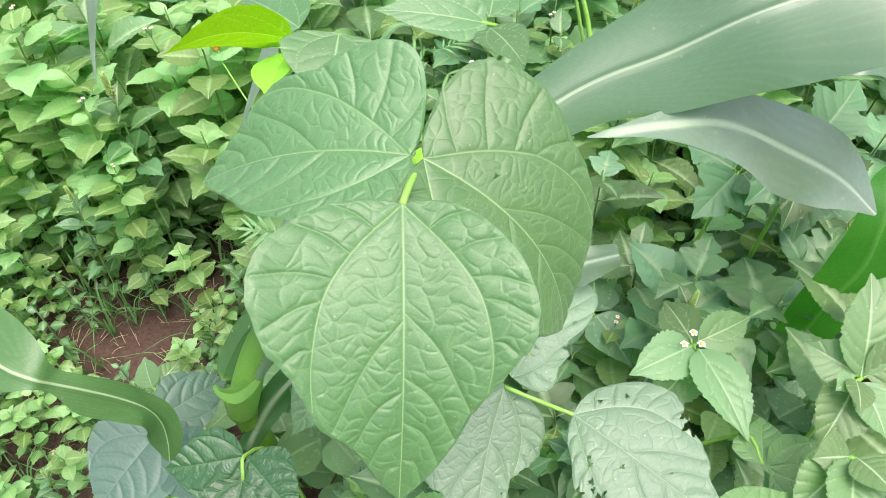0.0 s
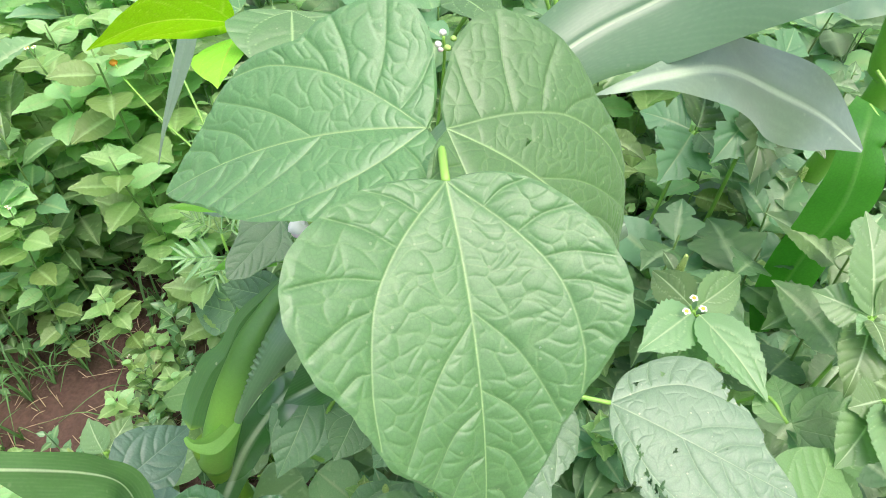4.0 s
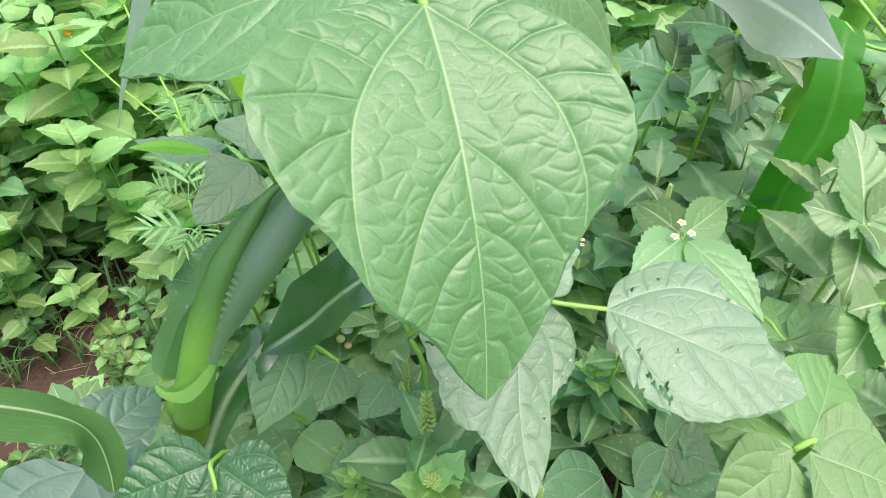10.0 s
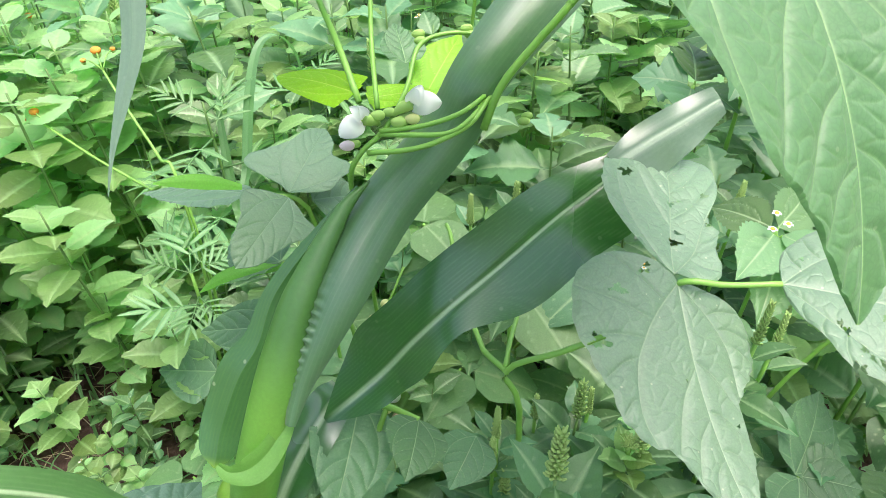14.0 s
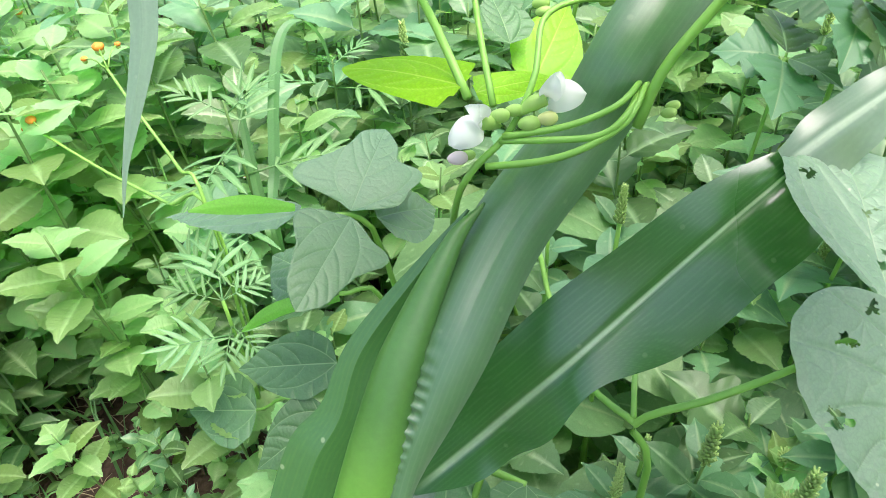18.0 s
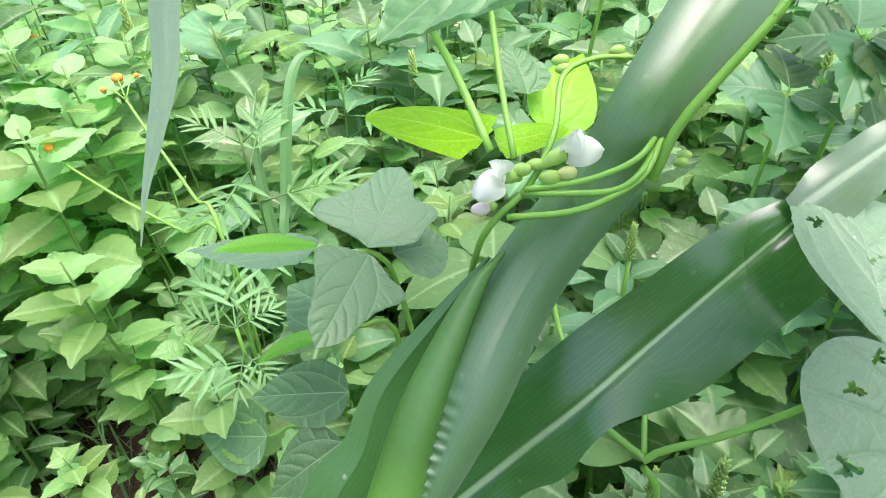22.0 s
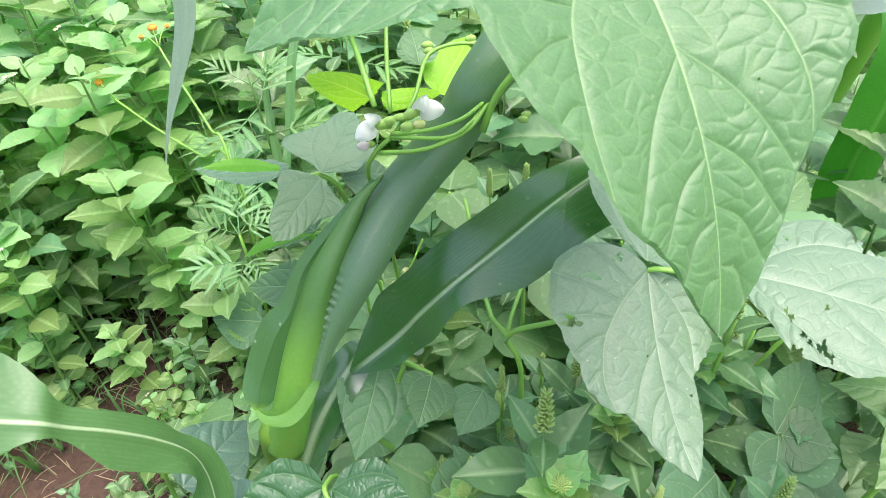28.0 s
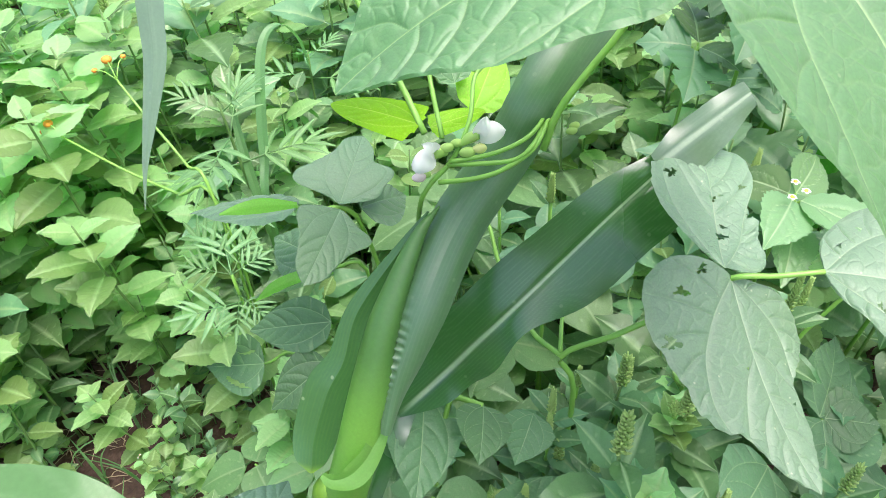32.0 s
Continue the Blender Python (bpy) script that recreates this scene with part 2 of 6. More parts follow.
BUD = plain_material("green_bud", (0.34, 0.58, 0.11), (0.46, 0.68, 0.20), 0.5, 200, 0.1, 0.2)
BUD_PALE = plain_material("pale_bud", (0.60, 0.66, 0.22), (0.72, 0.76, 0.34), 0.5, 200, 0.1, 0.2)
YELLOW = plain_material("yellow_floret", (0.75, 0.42, 0.03), (0.85, 0.55, 0.06), 0.6, 900, 0.4)
ORANGE = plain_material("orange_floret", (0.75, 0.24, 0.02), (0.8, 0.34, 0.03), 0.6, 900, 0.4)
SPIKE = plain_material("seed_spike", (0.26, 0.44, 0.10), (0.40, 0.56, 0.18), 0.7, 900, 0.6)
STRAW = plain_material("dry_straw", (0.35, 0.27, 0.15), (0.5, 0.42, 0.26), 0.7, 200, 0.3)


def soil_material():
    m, nt, nodes, links, bsdf, out = mat_base("red_soil")
    co = nodes.new("ShaderNodeTexCoord").outputs["Object"]
    a = nodes.new("ShaderNodeTexNoise")
    a.inputs["Scale"].default_value, a.inputs["Detail"].default_value = 9, 8
    b = nodes.new("ShaderNodeTexNoise")
    b.inputs["Scale"].default_value, b.inputs["Detail"].default_value = 160, 6
    links.new(co, a.inputs["Vector"]), links.new(co, b.inputs["Vector"])
    c = mixrgb(nt, "MIX", a.outputs["Fac"], (0.055, 0.031, 0.022), (0.12, 0.072, 0.053))
    c = mixrgb(nt, "OVERLAY", 0.6, c, b.outputs["Fac"])
    links.new(c, bsdf.inputs["Base Color"])
    bsdf.inputs["Roughness"].default_value = 0.95
    bp = nodes.new("ShaderNodeBump")
    bp.inputs["Strength"].default_value, bp.inputs["Distance"].default_value = 0.8, 0.006
    links.new(b.outputs["Fac"], bp.inputs["Height"]), links.new(bp.outputs[0], bsdf.inputs["Normal"])
    return m


SOIL = soil_material()


# ---- mesh helpers ----
def mesh_from(name, verts, faces, material, vein=None):
    me = bpy.data.meshes.new(name)
    me.from_pydata(np.asarray(verts, float).tolist(), [], faces)
    me.polygons.foreach_set("use_smooth", [True] * len(me.polygons))
    if vein is not None:
        me.attributes.new("vein", "FLOAT", "POINT").data.foreach_set("value", np.asarray(vein, np.float32))
    me.materials.append(material)
    me.update()
    return me


def mesh_fast(name, verts, quads, material, vein):
    """A mesh out of large arrays of verts and quads."""
    me = bpy.data.meshes.new(name)
    me.vertices.add(len(verts))
    me.vertices.foreach_set("co", np.asarray(verts, np.float32).ravel())
    me.loops.add(quads.size)
    me.loops.foreach_set("vertex_index", quads.ravel().astype(np.int32))
    me.polygons.add(len(quads))
    me.polygons.foreach_set("loop_start", np.arange(0, quads.size, 4, dtype=np.int32))
    me.polygons.foreach_set("use_smooth", np.ones(len(quads), bool))
    me.attributes.new("vein", "FLOAT", "POINT").data.foreach_set("value", np.asarray(vein, np.float32))
    me.materials.append(material)
    me.update(calc_edges=True)
    return me


def part(name, me, parent, label="", m=None):
    ob = new(name, me)
    ob.parent = parent
    if m is not None:
        ob.matrix_basis = m
    if label:
        ob["label"] = label
    return ob


def thing(name, label, category, group="", at=(0, 0, 0)):
    ob = new(name)
    ob.empty_display_size = 0.02
    ob.location = at
    return tagged(ob, label, category, group)


def smooth_line(pts, n):
    """A Catmull-Rom line of n points through pts."""
    p = np.asarray(pts, float)
    p = np.vstack([2 * p[0] - p[1], p, 2 * p[-1] - p[-2]])
    u = np.linspace(0, len(p) - 3 - 1e-9, n)
    i = u.astype(int)
    f = (u - i)[:, None]
    a, b, c, d = p[i], p[i + 1], p[i + 2], p[i + 3]
    return 0.5 * (2 * b + (c - a) * f + (2 * a - 5 * b + 4 * c - d) * f * f + (3 * b - a - 3 * c + d) * f**3)


def tube(pts, r0, r1, n=12, sides=7):
    """Verts and faces of a tapered stem along pts."""
    line = smooth_line(pts, n)
    d = np.gradient(line, axis=0)
    d /= np.linalg.norm(d, axis=1)[:, None] + 1e-9
    up = np.array((0.3, 0.9, 0.31)) if abs(d[:, 2]).mean() > 0.7 else np.array((0.05, 0.1, 1.0))
    a = np.cross(d, up)
    a /= np.linalg.norm(a, axis=1)[:, None] + 1e-9
    b = np.cross(d, a)
    r = (np.interp(np.linspace(0, len(r0) - 1, n), range(len(r0)), r0) if isinstance(r0, tuple) else np.linspace(r0, r1, n))[:, None, None]
    th = np.linspace(0, 2 * np.pi, sides, endpoint=False)
    v = line[:, None] + r * (np.cos(th)[None, :, None] * a[:, None] + np.sin(th)[None, :, None] * b[:, None])
    faces = [(i * sides + j, i * sides + (j + 1) % sides, (i + 1) * sides + (j + 1) % sides, (i + 1) * sides + j) for i in range(n - 1) for j in range(sides)]
    faces += [tuple(range(sides))[::-1], tuple((n - 1) * sides + j for j in range(sides))]
    return v.reshape(-1, 3), faces


def stem_mesh(name, pts, r0, r1, material, n=12, sides=7):
    v, f = tube(pts, r0, r1, n, sides)
    return mesh_from(name, v, f, material)


def joined(name, pieces, material, veins=True):
    """One mesh out of (verts, faces[, vein]) pieces."""
    vs, fs, ve, k = [], [], [], 0
    for p in pieces:
        vs.append(np.asarray(p[0]))
        fs += [tuple(i + k for i in f) for f in p[1]]
        ve.append(p[2] if len(p) > 2 else np.zeros(len(p[0])))
        k += len(p[0])
    return mesh_from(name, np.vstack(vs), fs, material, np.concatenate(ve) if veins else None)


def between(base, tip, normal):
    """The frame of a leaf that grows from base to tip and faces normal."""
    b, y = Vector(base), (Vector(tip) - Vector(base))
    length = y.length
    y.normalize()
    x = y.cross(Vector(normal)).normalized()
    z = x.cross(y)
    return Matrix(((x.x, y.x, z.x, b.x), (x.y, y.y, z.y, b.y), (x.z, y.z, z.z, b.z), (0, 0, 0, 1))), length


def line_distance(px, py, line):
    best = np.full(px.shape, 1e9)
    for (x0, y0), (x1, y1) in zip(line[:-1], line[1:]):
        dx, dy = x1 - x0, y1 - y0
        t = np.clip(((px - x0) * dx + (py - y0) * dy) / (dx * dx + dy * dy + 1e-12), 0, 1)
        best = np.minimum(best, np.hypot(px - x0 - t * dx, py - y0 - t * dy))
    return best


def outline_bean(v):
    return np.minimum(1, (v / 0.26) ** 0.40) * np.where(v < 0.26, 1, np.cos(np.clip((v - 0.26) / 0.74, 0, 1) * np.pi / 2) ** 1.08) * np.where(v > 0.8, 1 - 0.12 * np.sin((v - 0.8) / 0.2 * np.pi), 1)


def outline_ovate(v):
    return np.sin(np.pi * np.clip(v, 0, 1) ** 0.68) ** 0.9 * np.where(v > 0.8, 1 - 0.3 * np.sin((v - 0.8) / 0.2 * np.pi), 1)


def outline_round(v):
    v = np.clip(v, 0, 1)
    return np.sin(np.pi * v**0.66) ** 0.72 * np.where(v > 0.72, 1 - 0.34 * np.sin((v - 0.72) / 0.28 * np.pi), 1)


def outline_angled(v):
    return outline_bean(v) * (1 + 0.22 * np.exp(-(((v - 0.34) / 0.06) ** 2))) * (1 - 0.22 * np.exp(-(((v - 0.52) / 0.07) ** 2)))


def outline_lobed(v):
    return outline_ovate(v) * (1 - 0.42 * np.exp(-(((v - 0.56) / 0.05) ** 2))) * (1 + 0.25 * np.exp(-(((v - 0.40) / 0.09) ** 2)))


def outline_lance(v):
    return np.sin(np.pi * np.clip(v, 0, 1) ** 0.8) ** 1.1


def outline_strap(v):
    return np.clip(v / 0.07, 0.45, 1) * (1 - np.clip(v, 0, 1) ** 2.6) ** 0.8


def bean_veins(L, W):
    """Main, basal and side veins of a bean leaflet, each a line with its weight."""
    out = [(np.array([(0, 0), (0, L)]), 1.0, 0.0046)]
    for s in (-1, 1):
        base = smooth_line([(0, 0.005 * L), (s * 0.17 * W, 0.13 * L), (s * 0.31 * W, 0.33 * L), (s * 0.33 * W, 0.56 * L), (s * 0.28 * W, 0.7 * L)], 12)
        out.append((base, 0.8, 0.0036))
        for f, ex, ey in ((2, 0.36, 0.06), (4, 0.46, 0.2), (6, 0.49, 0.36), (8, 0.44, 0.55)):
            p = base[f]
            out.append((smooth_line([p, ((p[0] + s * ex * W) / 2, (p[1] * 0.6 + ey * L * 0.4)), (s * ex * W, ey * L)], 6), 0.5, 0.0026))
        for y0, xe, ye in ((0.30, 0.30, 0.52), (0.47, 0.29, 0.72), (0.63, 0.21, 0.83), (0.77, 0.12, 0.92)):
            y0 += 0.02 * s
            out.append((smooth_line([(0, y0 * L), (s * xe * 0.55 * W, (y0 + (ye - y0) * 0.36) * L), (s * xe * W, ye * L)], 8), 0.7, 0.0030))
    return out


def pinnate_veins(L, W, n=6, rise=0.22):
    out = [(np.array([(0, 0), (0, L)]), 1.0, 0.0055)]
    for s in (-1, 1):
        for k in range(n):
            y0 = (0.06 + 0.8 * k / n) * L
            xe = s * 0.5 * W * np.sin(np.pi * min(1, 0.25 + 0.75 * (k + 1) / n))
            out.append((smooth_line([(0, y0), (xe * 0.5, y0 + rise * 0.4 * L), (xe, y0 + rise * L)], 5), 0.5, 0.0028))
    return out


def three_veins(L, W):
    out = [(np.array([(0, 0), (0, L)]), 0.8, 0.0065)]
    for s in (-1, 1):
        out.append((smooth_line([(0, 0.14 * L), (s * 0.22 * W, 0.34 * L), (s * 0.24 * W, 0.6 * L), (s * 0.1 * W, 0.88 * L)], 7), 0.5, 0.0042))
        for y0 in (0.3, 0.45, 0.6):
            out.append((np.array([(0, y0 * L), (s * 0.33 * W, (y0 + 0.22) * L)]), 0.3, 0.0042))
    return out


def leaf_shape(L, W, outline, nu, nv, veins, seed=0, sag=0.06, fold=0.1, back=0.06, quilt=0.004, cells=0, serrate=(0, 0.0), wave=0.0, skew=0.0, holes=(), curl=0.0, tipdrop=0.0):
    """Verts, faces and vein weights of a leaf along +y that faces +z. Lengths in metres; sag, fold, back and wave as shares of L or W."""
    rng = np.random.default_rng(seed)
    v = np.linspace(0, 1, nv)
    s = np.linspace(-1, 1, nu)
    S, V = np.meshgrid(s, v)
    w = outline(v) * W / 2 + 0.0004
    if serrate[0]:
        w = w * (1 + serrate[1] * (1 - (v * serrate[0]) % 1.0 - 0.5))
    X = np.where(S * skew > 0, S * w[:, None] * (1 + abs(skew)), S * w[:, None] * (1 - abs(skew)))
    ramp = np.clip(V / 0.12, 0, 1)
    lobe = np.where(S * skew < 0, 0.25, 1.0)
    Y = V * L - back * L * lobe * np.abs(S) ** 1.3 * np.exp(-V * 5) * ramp * ramp * (3 - 2 * ramp)
    vein = np.zeros(X.shape)
    dmain = np.full(X.shape, 1e9)
    zone = np.zeros(X.shape)
    for number, (line, weight, width) in enumerate(veins):
        d = line_distance(X, Y, line)
        ww = width * L * np.clip(1.15 - V, 0.35, 1)
        vein = np.maximum(vein, weight * np.exp(-((d / ww) ** 2)))
        zone = np.where(d / max(weight, 0.5) < dmain, number, zone)
        dmain = np.minimum(dmain, d / max(weight, 0.5))
    Z = quilt * np.tanh(dmain / (0.05 * L)) * L * 0.75
    if cells:
        cx, cy = rng.uniform(-W * 0.55, W * 0.55, cells), rng.uniform(-0.08 * L, L, cells)
        jx, jy = X + 0.012 * L * np.sin(Y / L * 37 + 1), Y + 0.012 * L * np.sin(X / L * 41)
        f1, f2 = np.full(X.shape, 9.0), np.full(X.shape, 9.0)
        for a, b in zip(cx, cy):
            d = np.hypot((jx - a) * 0.62 + 0.25 * (jy - b) * np.sign(a), (jy - b) * 1.3 - 0.25 * (jx - a) * np.sign(a))
            f2 = np.minimum(f2, np.maximum(f1, d))
            f1 = np.minimum(f1, d)
        e = (f2 - f1) / L
        patch = 0.5 + 0.5 * np.sin(X / L * 19 + 2.1 * np.sin(Y / L * 15 + seed)) * np.sin(Y / L * 17 + 1.7 * np.sin(X / L * 13))
        Z += quilt * 0.13 * L * np.tanh(e / 0.02)
        rad = np.hypot(X * 0.9, Y + 0.05 * L) / L
        step = rad / 0.058 + 0.37 * zone + 0.35 * np.sin(X / L * 23 + zone) + 0.3 * np.sin(Y / L * 31 + 2 * zone)
        rung = np.abs(np.sin(np.pi * step))
        Z += quilt * 0.36 * L * np.tanh(rung * 3.0) * np.tanh(dmain / (0.03 * L)) * (0.25 + 0.75 * patch)
        vein = np.maximum(vein, 0.13 * np.exp(-((rung / 0.10) ** 2)))
        vein = np.maximum(vein, 0.06 * np.exp(-((e / 0.004) ** 2)))
    ph = rng.uniform(0, 6.28, 3)
    Z += fold * np.abs(X) * np.tanh(np.abs(S) * 3) + sag * L * np.sin(np.pi * V)
    Z += wave * L * np.abs(S) ** 2 * np.sin(V * 13 + ph[0] + 1.5 * np.sign(S)) - curl * L * S**2 * (1 - 0.3 * V) - tipdrop * L * np.clip(V - 0.7, 0, 1) ** 2 * 6
    verts = np.stack([X, Y, Z], -1).reshape(-1, 3)
    idx = np.arange(nu * nv).reshape(nv, nu)
    q = np.stack([idx[:-1, :-1], idx[:-1, 1:], idx[1:, 1:], idx[1:, :-1]], -1).reshape(-1, 4)
    if holes:
        c = verts[q].mean(1)
        keep = np.ones(len(q), bool)
        for hx, hy, hr in holes:
            dx, dy = (c[:, 0] - hx * W) / (hr * L), (c[:, 1] - hy * L) / (hr * L * 0.8)
            an = np.arctan2(dy, dx)
            keep &= np.hypot(dx, dy) > 1 + 0.35 * np.sin(3 * an + hx * 40) + 0.2 * np.sin(7 * an)
        q = q[keep]
    return verts, q.tolist(), vein.ravel()


OUTLINE_TURNS = [-90, -66, -42, -18, 6, 30, 54, 72, 90]


def half_outline(radii, side, n):
    """One margin of a bean leaflet of length 1, from the stalk round to the tip, by its reach from a centre on the midrib."""
    r = smooth_line([(a, 0, 0) for a in (0.35, *radii, 0.65)], n)[:, 0]
    a = np.radians(smooth_line([(q, 0, 0) for q in OUTLINE_TURNS], n)[:, 0])
    return np.stack([side * r * np.cos(a), 0.35 + r * np.sin(a)], -1)


def broad_leaflet(name, parent, base, tip, normal, form, left, right, material, bend=0.0, res=(261, 281), label="", seed=1, quilt=0.011, holes=(), ragged=0.004, cells=260):
    """A broad bean leaflet with uneven halves: form gives its arch, S-bend, the curl and lift of both halves and its twist."""
    m, L = between(base, tip, normal)
    nu, nv = res
    rng = np.random.default_rng(seed)
    sag, sag2, curl_l, curl_r, lift_l, lift_r, twist = form
    f = np.linspace(0, 1, nv)
    ph = rng.uniform(0, 6.28, 6)
    margins = {}
    for side, radii in ((-1, left), (1, right)):
        b = half_outline(radii, side, nv)
        rough = ragged * (np.sin(f * 61 + ph[0]) + 0.7 * np.sin(f * 127 + ph[1] + side) + 0.6 * np.sin(f * 31 + ph[2])) * np.sin(np.pi * f)
        margins[side] = b * (1 + rough[:, None])
    mid_y = f**1.25
    mid = np.stack([bend * 4 * mid_y * (1 - mid_y), mid_y], -1)
    u = np.linspace(-1, 1, nu)
    edge = np.where(u[None, :, None] < 0, margins[-1][:, None], margins[1][:, None])
    XY = mid[:, None] + np.abs(u)[None, :, None] * (edge - mid[:, None])
    X, Y = XY[..., 0], XY[..., 1]

    def at_mid(v):
        return np.array((bend * 4 * v * (1 - v), v))

    veins = [(np.stack([at_mid(v) for v in np.linspace(0, 1, 15)]), 0.95, 0.0042)]
    for side in (-1, 1):
        def rim(q, margin=margins[side]):
            return margin[int(round(q * (nv - 1)))]

        basal = smooth_line([(0, 0), 0.30 * rim(0.50), 0.53 * rim(0.53), 0.70 * rim(0.57), 0.88 * rim(0.64), 0.985 * rim(0.70)], 16)
        veins.append((basal, 0.72, 0.0032))
        for k, q in ((2, 0.17), (4, 0.28), (6, 0.39), (8, 0.49), (11, 0.58)):
            end = rim(q + rng.uniform(-0.015, 0.015)) * 0.97
            veins.append((smooth_line([basal[k], 0.55 * basal[k] + 0.45 * end + np.array((0, -0.015)), end], 7), 0.36, 0.0020))
        for v, q in ((0.36, 0.77), (0.57, 0.85), (0.72, 0.91), (0.85, 0.955)):
            a = at_mid(v + 0.018 * side + rng.uniform(-0.01, 0.01))
            end = a + 0.95 * (rim(q) - a)
            veins.append((smooth_line([a, a + 0.45 * (end - a) + np.array((side * 0.016, -0.022)), end], 9), 0.55, 0.0026))
        for v, k in ((0.12, 4), (0.22, 7), (0.30, 9)):
            veins.append((smooth_line([at_mid(v), 0.5 * (at_mid(v) + basal[k]) + np.array((0, 0.012)), basal[k]], 6), 0.22, 0.0016))
    vein, near = np.zeros(X.shape), np.full(X.shape, 9.0)
    for line, weight, width in veins:
        d = line_distance(X, Y, line)
        vein = np.maximum(vein, weight * np.exp(-((d / (width * np.clip(1.2 - Y, 0.4, 1))) ** 2)))
        near = np.minimum(near, d / weight) if weight > 0.3 else near
    reach = np.hypot(X, Y + 0.06)
    drift = 0.5 * np.sin(9 * X + 5 * Y + ph[3]) + 0.35 * np.sin(17 * Y - 11 * X + ph[4]) + 0.25 * np.sin(29 * X + 23 * Y + ph[5])
    rung = np.abs(np.sin(np.pi * (reach / 0.055 + 0.6 * drift + 0.3 * np.sign(X))))
    patch = 0.5 + 0.5 * np.sin(19 * X + 2.1 * np.sin(15 * Y + seed)) * np.sin(17 * Y + 1.7 * np.sin(13 * X))
    calm = 1 - np.exp(-near / 0.016)
    warp_x, warp_y = X + 0.014 * np.sin(37 * Y + ph[0]), Y + 0.014 * np.sin(41 * X + ph[1])
    first, second = np.full(X.shape, 9.0), np.full(X.shape, 9.0)
    for a, b in zip(rng.uniform(-0.55, 0.55, cells), rng.uniform(-0.2, 1.0, cells)):
        d = np.hypot((warp_x - a) * 0.85, (warp_y - b) * 1.25)
        second = np.minimum(second, np.maximum(first, d))
        first = np.minimum(first, d)
    puff = np.tanh((second - first) / 0.016)
    Z = quilt * 0.85 * (1 - np.exp(-near / 0.034)) + quilt * calm * (0.24 * np.sqrt(rung) * (0.3 + 0.7 * patch) + 0.34 * puff)
    Z *= np.clip((1.02 - np.abs(u[None])) / 0.08, 0.25, 1)
    vein = np.maximum(vein, calm * (0.10 * np.exp(-((rung / 0.10) ** 2)) * patch + 0.15 * np.exp(-(((second - first) / 0.0045) ** 2))))
    yy, ax = np.clip(Y, -0.3, 1.1), np.abs(X)
    Z = Z + sag * 4 * yy * (1 - yy) + sag2 * 8 * yy * (1 - yy) * (yy - 0.5) - np.where(X < 0, curl_l, curl_r) * ax**2 + np.where(X < 0, lift_l, lift_r) * ax * np.tanh(ax * 9) + twist * X * (Y - 0.5)
    Z = Z + 0.006 * np.abs(u[None]) ** 3 * np.sin(f[:, None] * 15 + ph[1] + 2 * np.sign(u[None]))
    verts = L * np.stack([X, Y, Z], -1).reshape(-1, 3)
    idx = np.arange(nu * nv).reshape(nv, nu)
    q = np.stack([idx[:-1, :-1], idx[:-1, 1:], idx[1:, 1:], idx[1:, :-1]], -1).reshape(-1, 4)
    if holes:
        c = verts[q].mean(1) / L
        keep = np.ones(len(q), bool)
        for hx, hy, hr in holes:
            dx, dy = (c[:, 0] - hx) / hr, (c[:, 1] - hy) / (hr * 0.7)
            an = np.arctan2(dy, dx)
            keep &= np.hypot(dx, dy) > 1 + 0.35 * np.sin(3 * an + hx * 40) + 0.25 * np.sin(5 * an + hy * 30) + 0.15 * np.sin(9 * an)
        q = q[keep]
    return part(name, mesh_fast(name, verts, q, material, vein.ravel()), parent, label, m)


def leaflet(name, parent, base, tip, normal, W, material, res=(61, 81), label="", seed=1, cells=0, veins=None, outline=outline_bean, **kw):
    m, L = between(base, tip, normal)
    v, f, ve = leaf_shape(L, W, outline, res[0], res[1], veins(L, W) if veins else bean_veins(L, W), seed, cells=cells, **kw)
    return part(name, mesh_from(name, v, f, material, ve), parent, label, m)


def petiole(name, parent, pts, r0, r1, material=None, n=14, label=""):
    return part(name, stem_mesh(name, pts, r0, r1, material or STEM, n), parent, label)


